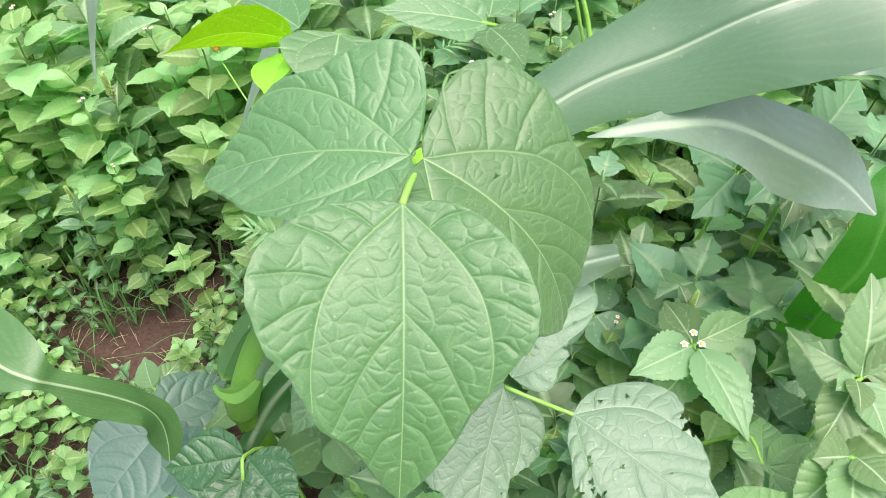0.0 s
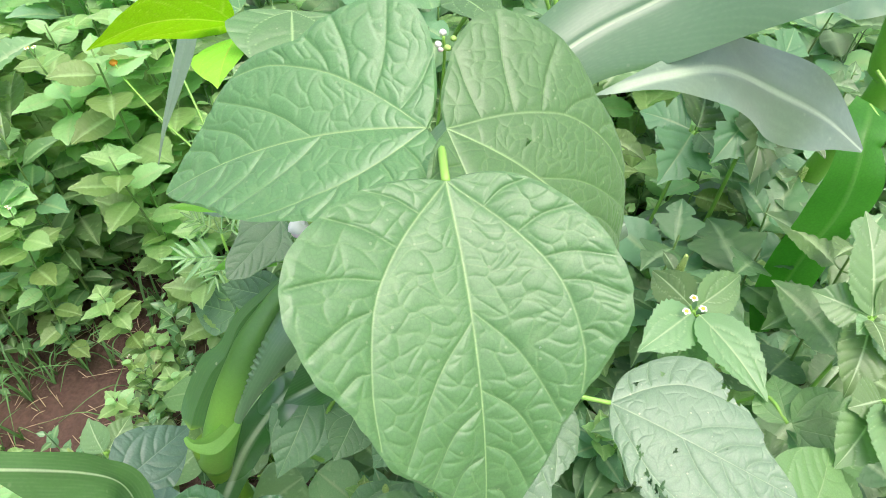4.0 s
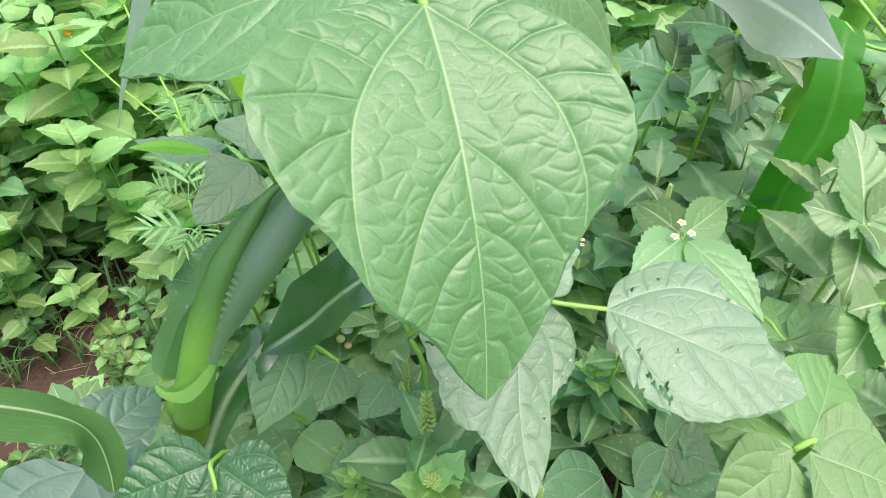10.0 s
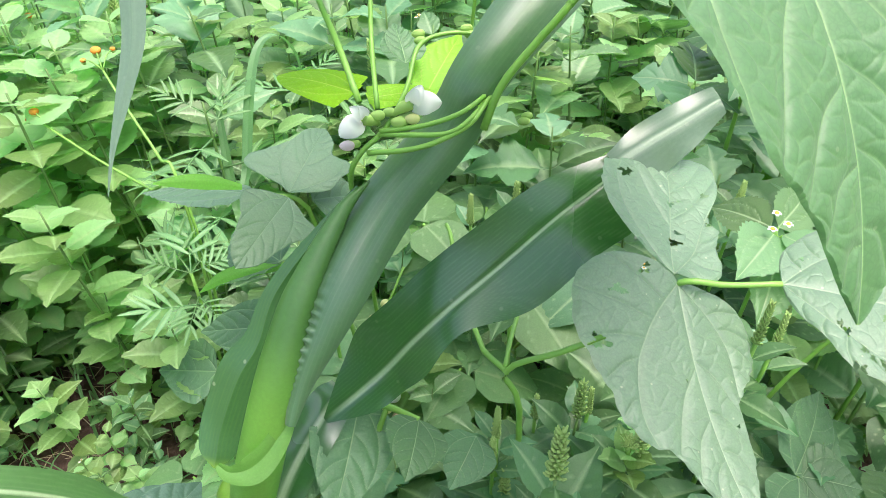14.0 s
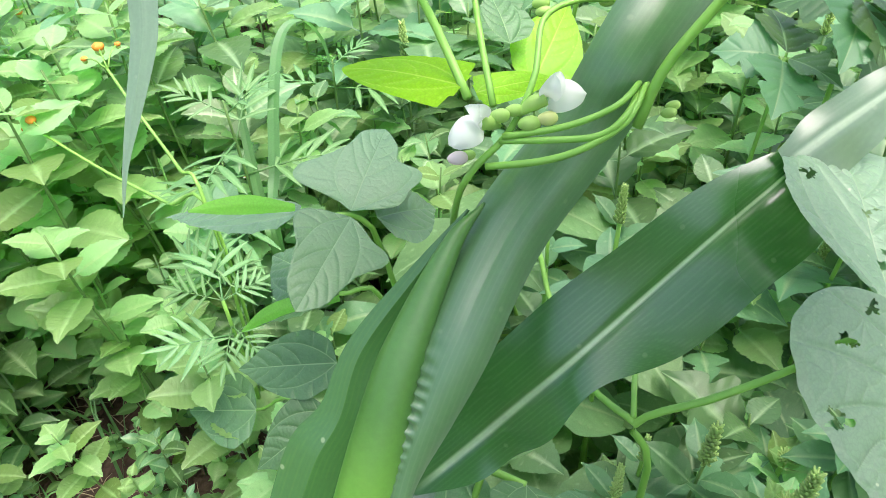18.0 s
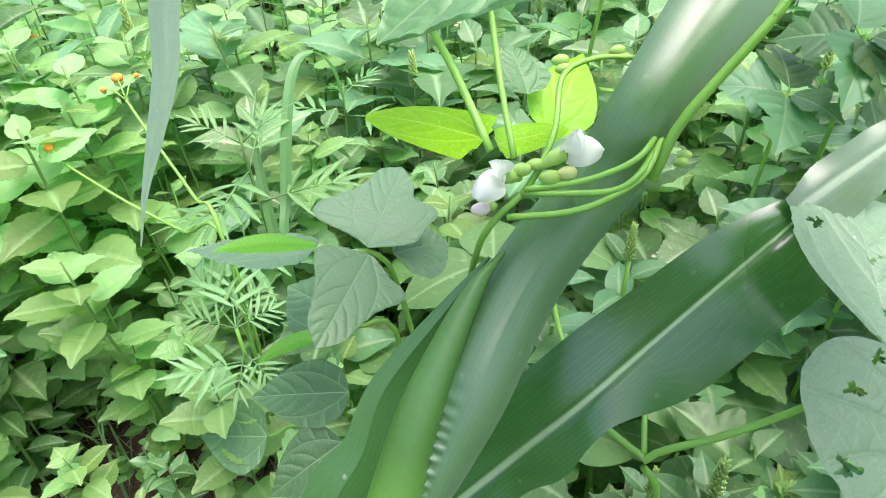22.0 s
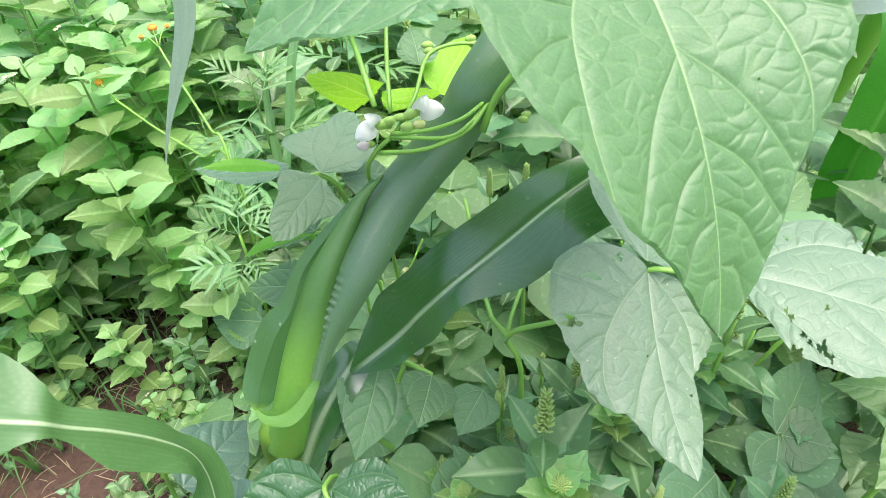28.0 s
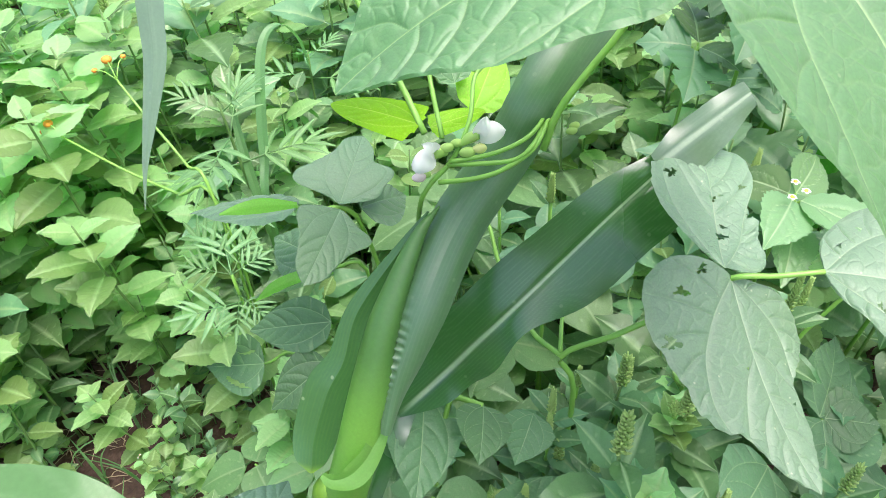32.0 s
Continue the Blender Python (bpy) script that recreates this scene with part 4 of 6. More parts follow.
ribbon("under_blade", maize, [(-0.1972, 0.2897, 0.3399), (-0.1644, 0.3122, 0.3975), (-0.1274, 0.3360, 0.4302), (-0.1100, 0.3486, 0.4330)], [(0.5, -0.6, -0.5)] * 4, [0.02, 0.028, 0.03, 0.02], MAIZE_DEEP, 40, 15, "", cup=0.1, seed=6)
ribbon("hanging_blade", maize, [(0.0900, 0.3297, 0.7153), (0.1420, 0.3510, 0.7071), (0.1964, 0.3710, 0.6913), (0.2568, 0.3831, 0.6557), (0.3087, 0.3851, 0.6247), (0.3389, 0.3677, 0.6036)], [(0.1, -0.75, -0.65), (0.05, -0.8, -0.6), (-0.1, -0.8, -0.6), (-0.45, -0.7, -0.55), (-0.5, -0.65, -0.55), (-0.5, -0.65, -0.55)], [0.001, 0.018, 0.046, 0.064, 0.052, 0.003], MAIZE_GREY, 80, 25, "grey-green drooping maize blade", cup=-0.15, wave=0.004, seed=7)

maize2 = thing("maize_plant", "maize plant with a bright green hanging blade", "maize plant", "maize plants", (0, 0, 0))
part("stalk", stem_mesh("stalk", [(0.47, 0.62, -0.02), (0.4865, 0.5169, 0.4964), (0.4703, 0.5122, 0.5691), (0.4639, 0.5177, 0.6259)], 0.014, 0.012, MAIZE_PALE, 20, 14), maize2)
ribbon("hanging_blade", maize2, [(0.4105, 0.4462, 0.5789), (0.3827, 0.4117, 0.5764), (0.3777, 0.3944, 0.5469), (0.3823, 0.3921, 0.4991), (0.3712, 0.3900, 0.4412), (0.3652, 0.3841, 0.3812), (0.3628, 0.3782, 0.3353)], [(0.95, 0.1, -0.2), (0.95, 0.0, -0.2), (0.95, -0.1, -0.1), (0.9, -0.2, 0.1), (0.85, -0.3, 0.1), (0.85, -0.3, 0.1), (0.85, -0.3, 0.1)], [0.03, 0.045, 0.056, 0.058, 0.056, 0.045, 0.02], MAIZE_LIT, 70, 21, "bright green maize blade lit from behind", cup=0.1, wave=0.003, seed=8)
ribbon("side_blade", maize2, [(0.4642, 0.5464, 0.6491), (0.4001, 0.5250, 0.6573), (0.3394, 0.5057, 0.6672), (0.3110, 0.5003, 0.6626)], [(0.0, -0.8, -0.5)] * 4, [0.09, 0.08, 0.06, 0.05], MAIZE, 50, 21, "", cup=-0.1, seed=9)
ribbon("lower_blade", maize2, [(0.47, 0.615, 0.30), (0.43, 0.60, 0.318), (0.37, 0.575, 0.325), (0.30, 0.54, 0.33), (0.25, 0.51, 0.31)], [(0, -0.8, -0.5)] * 5, [0.03, 0.036, 0.038, 0.026, 0.004], MAIZE, 50, 15, "", cup=0.1, seed=10)

maize3 = thing("maize_plant", "maize plant with a pale blade twisting over the soil", "maize plant", "maize plants", (0, 0, 0))
ribbon("twisted_blade", maize3, [(-0.3760, 0.2700, 0.6110), (-0.3085, 0.2423, 0.6120), (-0.2790, 0.2250, 0.6125), (-0.2620, 0.2200, 0.6080), (-0.2560, 0.2240, 0.5950), (-0.2440, 0.2300, 0.5750), (-0.2330, 0.2380, 0.5480), (-0.2250, 0.2440, 0.5200), (-0.2240, 0.2471, 0.4900), (-0.2270, 0.2440, 0.4600), (-0.2300, 0.2380, 0.4400)], [(0.34, 0.82, 0.46), (0.40, 0.80, 0.46), (0.36, 0.83, 0.42), (0.28, 0.88, 0.35), (0.20, 0.93, 0.25), (0.20, 0.93, 0.27), (0.10, 0.94, 0.29), (-0.10, 0.95, 0.16), (0.50, 0.80, -0.01), (0.90, 0.40, -0.12), (0.99, 0.10, -0.11)], [(0.024, 0.029), (0.022, 0.030), (0.015, 0.026), (0.007, 0.017), (0.006, 0.010), (0.016, 0.010), (0.016, 0.012), (0.014, 0.014), (0.014, 0.014), (0.012, 0.012), (0.004, 0.004)], MAIZE_SOFT, 150, 41, "pale green twisting maize blade", cup=0.10, wave=0.002, seed=11, rib=0.0008)
part("stalk", stem_mesh("stalk", [(-0.62, 0.10, -0.02), (-0.61, 0.12, 0.3), (-0.3760, 0.2688, 0.6115)], 0.013, 0.008, MAIZE_PALE, 12, 12), maize3)

maize4 = thing("maize_plant", "tall maize plant with narrow hanging blade tips", "maize plant", "maize plants", (0, 0, 0))
ribbon("blade_tip", maize4, [(-0.1370, 0.7079, 0.6845), (-0.1607, 0.6929, 0.6420), (-0.1767, 0.6783, 0.6035), (-0.1882, 0.6632, 0.5663), (-0.2091, 0.6482, 0.5250), (-0.2297, 0.6346, 0.4854), (-0.2439, 0.6228, 0.4507)], [(0.9, -0.4, 0.0)] * 7, [0.03, 0.026, 0.023, 0.020, 0.013, 0.005, 0.001], MAIZE_GREY, 60, 15, "blue-green hanging maize blade tip", cup=0.25, wave=0.001, seed=12, midrib=False)
ribbon("blade_tip", maize4, [(-0.3011, 0.6490, 0.7613), (-0.3121, 0.6163, 0.7078), (-0.3253, 0.5881, 0.6580), (-0.3350, 0.5734, 0.6196), (-0.3362, 0.5527, 0.5892)], [(0.95, -0.2, 0.0)] * 5, [0.02, 0.017, 0.011, 0.006, 0.001], MAIZE_GREY, 40, 11, "", cup=0.25, wave=0.001, seed=13, midrib=False)

# ---- other bean plants ----
def trifoliate(label, parts_, stalk, material, category="bean plant", radius=0.0015):
    p = thing("bean_plant", label, category, "bean plants")
    for i, (b, t, n, w, kw) in enumerate(parts_):
        kw = dict(dict(sag=0.05, fold=0.05, quilt=0.016), **kw)
        res = kw.pop("res", (91, 101))
        leaflet("leaflet", p, b, t, n, w, kw.pop("material", material), res, "", 20 + i, kw.pop("cells", 90), **kw)
    for st in stalk:
        petiole("leaf_stalk", p, st, radius, radius * 1.4)
    return p


trifoliate("small bean plant with glossy wrinkled dark leaves", [
    ((-0.1626, 0.2339, 0.4570), (-0.2273, 0.2263, 0.4505), (-0.25, -0.62, 0.74), 0.066, dict(quilt=0.028, cells=140, skew=-0.15, back=0.12, res=(121, 131))),
    ((-0.1592, 0.2319, 0.4557), (-0.1129, 0.1882, 0.4422), (0.25, -0.62, 0.74), 0.066, dict(quilt=0.028, cells=140, skew=0.15, back=0.12, res=(121, 131))),
    ((-0.1613, 0.2155, 0.4530), (-0.1685, 0.1702, 0.4342), (0.0, -0.5, 0.85), 0.056, dict(quilt=0.028, cells=140, res=(121, 131)))],
    [[(-0.1613, 0.2155, 0.4530), (-0.1622, 0.2355, 0.4558), (-0.15, 0.26, 0.38), (-0.14, 0.28, 0.0)]], BEAN_GLOSSY)
dull = trifoliate("bean plant with angular dull dark green leaves", [
    ((-0.1352, 0.4728, 0.5194), (-0.2075, 0.5204, 0.5090), (-0.1, 0.35, 0.9), 0.05, dict(fold=-0.2)),
    ((-0.0936, 0.4525, 0.5153), (-0.0472, 0.4788, 0.4872), (0.1, -0.5, 0.85), 0.045, {})],
    [[(-0.1352, 0.4728, 0.5194), (-0.1216, 0.4582, 0.5217), (-0.1077, 0.4510, 0.5230), (-0.0923, 0.4541, 0.4866), (-0.07, 0.47, 0.3), (-0.06, 0.49, 0.0)]], BEAN_DULL)
broad_leaflet("leaflet", dull, (-0.1090, 0.4480, 0.5290), (-0.0690, 0.4960, 0.5440), (-0.10, -0.62, 0.78), (0.03, 0.0, 0.1, 0.1, 0.05, 0.05, 0.0), (0.33, 0.42, 0.62, 0.46, 0.38, 0.41, 0.56), (0.32, 0.34, 0.40, 0.42, 0.54, 0.39, 0.52), BEAN_DULL, 0.0, (131, 141), "angular lobed dull green bean leaflet", 41, 0.008, cells=120)
broad_leaflet("leaflet", dull, (-0.1100, 0.4450, 0.5270), (-0.1560, 0.3990, 0.5160), (0.15, -0.55, 0.82), (0.04, 0.0, 0.1, 0.1, 0.05, 0.05, 0.0), (0.33, 0.35, 0.47, 0.36, 0.32, 0.38, 0.53), (0.33, 0.36, 0.42, 0.35, 0.31, 0.38, 0.52), BEAN_DULL, 0.0, (131, 141), "angular lobed dull green bean leaflet", 42, 0.008, cells=120)
# strips added by the dull leaflets; their bright green paints the backlit underside
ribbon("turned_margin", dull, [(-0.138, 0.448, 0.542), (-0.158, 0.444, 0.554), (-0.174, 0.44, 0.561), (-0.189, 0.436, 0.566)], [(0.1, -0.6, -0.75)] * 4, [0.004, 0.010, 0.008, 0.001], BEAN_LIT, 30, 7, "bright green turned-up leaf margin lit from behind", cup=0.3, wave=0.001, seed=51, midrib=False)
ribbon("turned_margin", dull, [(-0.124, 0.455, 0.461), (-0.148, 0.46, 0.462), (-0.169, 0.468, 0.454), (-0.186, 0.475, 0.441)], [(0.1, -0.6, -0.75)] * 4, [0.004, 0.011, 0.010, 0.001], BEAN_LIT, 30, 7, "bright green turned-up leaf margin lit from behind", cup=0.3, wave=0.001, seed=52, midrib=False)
trifoliate("bean plant with pale rounded leaves near the ground", [
    ((-0.1233, 0.4580, 0.4618), (-0.1890, 0.4931, 0.4250), (-0.1, 0.55, 0.8), 0.05, dict(fold=-0.15, material=BEAN)),
    ((-0.1235, 0.4591, 0.4629), (-0.1509, 0.5363, 0.4428), (-0.1, -0.5, 0.85), 0.055, {}),
    ((-0.1981, 0.5392, 0.2855), (-0.2529, 0.5765, 0.2715), (-0.1, -0.6, 0.8), 0.062, {}),
    ((-0.1314, 0.4808, 0.3748), (-0.1994, 0.5288, 0.3512), (0.0, -0.6, 0.8), 0.05, {}),
    ((-0.1467, 0.4617, 0.3469), (-0.2073, 0.4598, 0.3182), (-0.1, -0.5, 0.85), 0.05, {})],
    [[(-0.1233, 0.4580, 0.4618), (-0.0958, 0.4563, 0.4410), (-0.09, 0.47, 0.25), (-0.09, 0.48, 0.0)], [(-0.1981, 0.5392, 0.2855), (-0.1593, 0.5064, 0.2975), (-0.12, 0.5, 0.0)], [(-0.1467, 0.4617, 0.3469), (-0.12, 0.48, 0.0)]], BEAN_DARK)
trifoliate("bean plant with light green smooth leaves", [
    ((0.1901, 0.1341, 0.4993), (0.1374, 0.1714, 0.4976), (0.1, -0.1, 1.0), 0.040, dict(fold=-0.3)),
    ((0.1985, 0.1337, 0.5006), (0.2560, 0.1890, 0.4964), (0.1, -0.5, 0.85), 0.085, {}),
    ((0.1878, 0.1310, 0.4957), (0.1269, 0.1141, 0.4805), (-0.1, -0.5, 0.85), 0.055, {}),
    ((0.1996, 0.1300, 0.4970), (0.2491, 0.0954, 0.4863), (0.3, -0.4, 0.85), 0.08, {})],
    [[(0.1901, 0.1341, 0.4993), (0.2046, 0.1357, 0.4894), (0.21, 0.15, 0.3), (0.22, 0.18, 0.0)]], BEAN_PALE, radius=0.002)
trifoliate("bean plant with light green rounded leaves", [
    ((0.2577, 0.2246, 0.4622), (0.2688, 0.2669, 0.4604), (-0.4, -0.4, 0.85), 0.045, {}),
    ((0.2607, 0.2232, 0.4617), (0.3231, 0.2283, 0.4672), (0.2, -0.5, 0.85), 0.048, {}),
    ((0.2632, 0.2198, 0.4594), (0.3020, 0.1985, 0.4639), (0.2, -0.4, 0.85), 0.04, {})],
    [[(0.2577, 0.2246, 0.4622), (0.2497, 0.2568, 0.4475), (0.2, 0.28, 0.3), (0.2, 0.3, 0.0)]], BEAN_PALE)
trifoliate("bean plant with dull green leaves in the shade", [
    ((0.1908, 0.2152, 0.3353), (0.1484, 0.1689, 0.3222), (-0.1, -0.5, 0.85), 0.055, {}),
    ((0.1932, 0.2150, 0.3359), (0.2257, 0.1890, 0.3361), (0.3, -0.5, 0.85), 0.055, {}),
    ((0.1894, 0.2176, 0.3370), (0.2571, 0.2659, 0.3459), (0.2, -0.5, 0.85), 0.06, {}),
    ((0.1698, 0.2385, 0.3223), (0.1861, 0.2743, 0.3319), (-0.2, -0.5, 0.85), 0.04, {})],
    [[(0.1908, 0.2152, 0.3353), (0.19, 0.27, 0.2), (0.19, 0.3, 0.0)]], BEAN_DARK)
trifoliate("bean plant with bluish dull leaves over the soil", [
    ((-0.2579, 0.2708, 0.4179), (-0.3011, 0.2114, 0.3941), (-0.1, -0.5, 0.85), 0.095, {}),
    ((-0.2569, 0.2878, 0.4191), (-0.2123, 0.3405, 0.3980), (0.1, -0.5, 0.85), 0.06, {}),
    ((-0.2453, 0.2631, 0.4114), (-0.1725, 0.2134, 0.4219), (0.1, -0.5, 0.85), 0.06, {})],
    [[(-0.2579, 0.2708, 0.4179), (-0.3, 0.25, 0.2), (-0.3, 0.27, 0.0)]], BEAN_BLUE)

# ---- tall grass and yellow-flowered weeds behind the maize ----
grass = thing("grass_plant", "tall wild grass with arching ribbon-like blades", "grass")
ribbon("blade", grass, [(-0.12, 0.74, 0.0), (-0.1311, 0.7081, 0.3150), (-0.1136, 0.7389, 0.3876), (-0.0899, 0.7773, 0.4559), (-0.0700, 0.7994, 0.4890), (-0.0480, 0.8086, 0.4933), (-0.0313, 0.8091, 0.4702), (-0.0267, 0.8027, 0.4341)], [(0.9, -0.4, 0.1)] * 5 + [(0.7, -0.6, -0.2), (0.5, -0.7, -0.3), (0.5, -0.7, -0.3)], [0.006, 0.008, 0.0115, 0.0115, 0.010, 0.008, 0.006, 0.001], GRASS, 60, 9, "", cup=0.35, wave=0.0, seed=21, midrib=False)
ribbon("blade", grass, [(-0.13, 0.73, 0.0), (-0.1368, 0.6905, 0.3086), (-0.1370, 0.7140, 0.3499), (-0.1340, 0.7428, 0.3985), (-0.1273, 0.7785, 0.4408), (-0.1130, 0.8093, 0.4654)], [(0.9, -0.4, 0.1)] * 6, [0.006, 0.009, 0.011, 0.010, 0.006, 0.001], GRASS, 50, 9, "", cup=0.35, wave=0.0, seed=22, midrib=False)


def tall_flower(label, foot, line, heads):
    p = thing("flowering_weed", label, "flowering weed", "flowering weeds")
    part("stem", stem_mesh("stem", [foot] + line, 0.0018, 0.0012, STEM, 24, 7), p)
    for c, size in heads:
        part("flower_stalk", stem_mesh("flower_stalk", [line[-1], tuple(0.5 * (np.array(line[-1]) + np.array(c)) + np.array((0, 0, 0.004))), c], 0.0008, 0.0006, STEM, 6, 5), p)
        hd = ball("flower_head", c, size, size, size * 0.75, ORANGE, p, "round orange-yellow flower head")
        ball("calyx", (0, 0, -size * 0.8), size * 0.8, size * 0.8, size * 0.7, BUD, hd)
    return p


tall_flower("weed with orange-yellow button flowers on a long stem", (-0.20, 0.62, 0.0), [(-0.1847, 0.6269, 0.4192), (-0.1966, 0.6735, 0.4497), (-0.2161, 0.7280, 0.4856), (-0.2273, 0.7647, 0.5056)], [((-0.2295, 0.7844, 0.5186), 0.0052), ((-0.2442, 0.7887, 0.5092), 0.003), ((-0.2140, 0.7843, 0.5176), 0.0028)])
tall_flower("weed with small orange-yellow button flowers", (-0.195, 0.625, 0.0), [(-0.1822, 0.6302, 0.4084), (-0.2148, 0.6784, 0.4161), (-0.2577, 0.7347, 0.4283), (-0.3037, 0.8067, 0.4408)], [((-0.3112, 0.8197, 0.4518), 0.0050), ((-0.3200, 0.8224, 0.4431), 0.003)])
tall_flower("weed with a pale yellow flower", (-0.40, 1.0, 0.0), [(-0.3333, 1.1283, 0.3787), (-0.3372, 1.1820, 0.4051)], [((-0.3431, 1.2033, 0.4259), 0.0055), ((-0.2260, 1.2231, 0.4062), 0.004)])

trifoliate("bean plant with dark leaves hanging behind the maize", [
    ((-0.1008, 0.3467, 0.4186), (-0.1411, 0.2834, 0.3904), (0.1, -0.65, 0.75), 0.060, {}),
    ((-0.0699, 0.3132, 0.4229), (-0.0926, 0.2794, 0.4132), (0.2, -0.65, 0.75), 0.045, {}),
    ((-0.0902, 0.2547, 0.3205), (-0.0073, 0.2773, 0.3211), (0.1, -0.5, 0.85), 0.065, {}),
    ((-0.1325, 0.3434, 0.3933), (-0.1650, 0.3092, 0.3807), (-0.2, -0.6, 0.75), 0.045, {}),
    ((0.1317, 0.2099, 0.3212), (0.0486, 0.1799, 0.3275), (0.0, -0.5, 0.85), 0.075, {}),
    ((-0.0325, 0.3040, 0.3959), (-0.0621, 0.2816, 0.3811), (0.0, -0.5, 0.85), 0.04, {})],
    [[(-0.0856, 0.3319, 0.4225), (-0.1038, 0.3211, 0.3936), (-0.1222, 0.3145, 0.3687), (-0.06, 0.36, 0.15), (-0.05, 0.37, 0.0)], [(-0.0699, 0.3132, 0.4229), (-0.0856, 0.3319, 0.4225), (-0.1008, 0.3467, 0.4186)]], BEAN_DARK, radius=0.002)
for c, r, mt in (((-0.0633, 0.3952, 0.4528), 0.0034, BUD_PALE), ((-0.0630, 0.3906, 0.4480), 0.0036, BUD_PALE), ((-0.0744, 0.3922, 0.4451), 0.0028, BUD_PALE), ((0.0210, 0.4253, 0.7027), 0.0022, PETAL), ((0.0273, 0.4212, 0.7001), 0.0020, BUD), ((0.0169, 0.4201, 0.6978), 0.0021, PETAL), ((0.0226, 0.4172, 0.6962), 0.0022, BUD), ((0.0180, 0.4171, 0.6954), 0.0017, PETAL_PINK), ((0.0295, 0.4177, 0.6975), 0.0018, BUD)):
    ball("bud", c, r * 1.2, r, r, mt, bean, "", Euler((0.3, 0.5, 0.4)).to_matrix().to_4x4())
for c, r, mt in (((-0.0567, 0.4235, 0.3112), 0.0058, PETAL), ((-0.0648, 0.4180, 0.3040), 0.0042, BUD_PALE), ((-0.0588, 0.4116, 0.2986), 0.0036, STRAW)):
    ball("bud", c, r * 1.2, r, r, mt, bean, "", Euler((0.3, 0.5, 0.4)).to_matrix().to_4x4())
petiole("flower_stalk", bean, [(-0.0567, 0.4235, 0.3112), (-0.0457, 0.4301, 0.3346), (-0.0243, 0.4216, 0.3880)], 0.0010, 0.0012)
petiole("flower_stalk", bean, [(-0.0441, 0.4064, 0.4725), (-0.0572, 0.3974, 0.4576), (-0.0639, 0.3942, 0.4515), (-0.0768, 0.3912, 0.4431)], 0.0010, 0.0008)
petiole("flower_stalk", bean, [(0.0208, 0.4233, 0.7010), (0.0221, 0.4245, 0.6890), (0.0223, 0.4314, 0.6554), (0.0195, 0.4375, 0.6076)], 0.0010, 0.0012)
leaflet("young_leaflet", bean, (0.0331, 0.4641, 0.7107), (-0.0499, 0.4538, 0.7281), (0.1, -0.5, 0.85), 0.038, BEAN, (41, 51), "", 31, 60, sag=0.05, fold=0.1, quilt=0.012)
leaflet("young_leaflet", bean, (0.0357, 0.4615, 0.7085), (0.0585, 0.4141, 0.7078), (0.2, -0.5, 0.85), 0.040, BEAN, (41, 51), "", 32, 60, sag=0.05, fold=0.1, quilt=0.012)
leaflet("young_leaflet", bean, (0.0348, 0.4681, 0.7139), (0.0432, 0.5192, 0.7177), (0.1, -0.5, 0.85), 0.040, BEAN, (41, 51), "", 33, 60, sag=0.05, fold=0.1, quilt=0.012)
petiole("leaf_stalk", bean, [(0.0217, 0.4648, 0.7112), (0.0350, 0.4656, 0.7093), (0.0544, 0.4847, 0.6888), (0.0471, 0.5100, 0.6447)], 0.0016, 0.0018)
petiole("climbing_stem", bean, [(0.1208, 0.4753, 0.6678), (0.1160, 0.4882, 0.6917), (0.1095, 0.4962, 0.7114), (0.1022, 0.5069, 0.7335)], 0.0022, 0.0018)
petiole("climbing_stem", bean, [(0.1193, 0.4845, 0.6625), (0.1117, 0.4970, 0.6860), (0.1052, 0.5088, 0.7090)], 0.0016, 0.0014)
petiole("climbing_stem", bean, [(0.0791, 0.4503, 0.6599), (0.0953, 0.4472, 0.6703), (0.1066, 0.4439, 0.6806)], 0.0014, 0.0014)
petiole("climbing_stem", bean, [(0.4181, 0.4669, 0.5985), (0.4225, 0.4393, 0.5891), (0.4265, 0.4124, 0.5802)], 0.0018, 0.0018)
petiole("climbing_stem", bean, [(0.4081, 0.4468, 0.5789), (0.4133, 0.4220, 0.5721), (0.4269, 0.4042, 0.5733)], 0.0016, 0.0016)


# ---- single weeds that stand out ----
def leafy(name, label, category, foot, top, leaves, material, veins, serr, outline=outline_ovate, group="", heads=(), rad=0.0022):
    p = thing(name, label, category, group)
    part("stem", stem_mesh("stem", [foot, tuple(0.5 * (np.array(foot) + np.array(top)) + np.array((0.01, 0.0, 0.0))), top], rad * 1.4, rad * 0.7, STEM, 12, 7), p)
    for i, (b, tip, n, w) in enumerate(leaves):
        petiole("leaf_stalk", p, [top, tuple(0.5 * (np.array(top) + np.array(b)) - np.array((0, 0, 0.004))), b], rad * 0.5, rad * 0.45, STEM, 6)
        leaflet("leaf", p, b, tip, n, w, material, (31, 4 * serr[0] + 1), "", 60 + i, 0, veins=veins, outline=outline, sag=0.06, fold=0.12, quilt=0.022, back=0.0, serrate=serr)
    for c in heads:
        daisy_head(p, c)
    return p


RAY = petal_mesh("ray_petal", 0.0024, 0.0022, 0.05, PETAL)


def daisy_head(p, c):
    d = ball("flower_head", c, 0.0017, 0.0017, 0.0015, YELLOW, p, "tiny yellow flower head with white rays")
    for k in range(5):
        part("ray_petal", RAY, d, "", Euler((radians(-6), 0, radians(72 * k)), "XYZ").to_matrix().to_4x4() @ Matrix.Translation((0, 0.0013, 0.0003)))


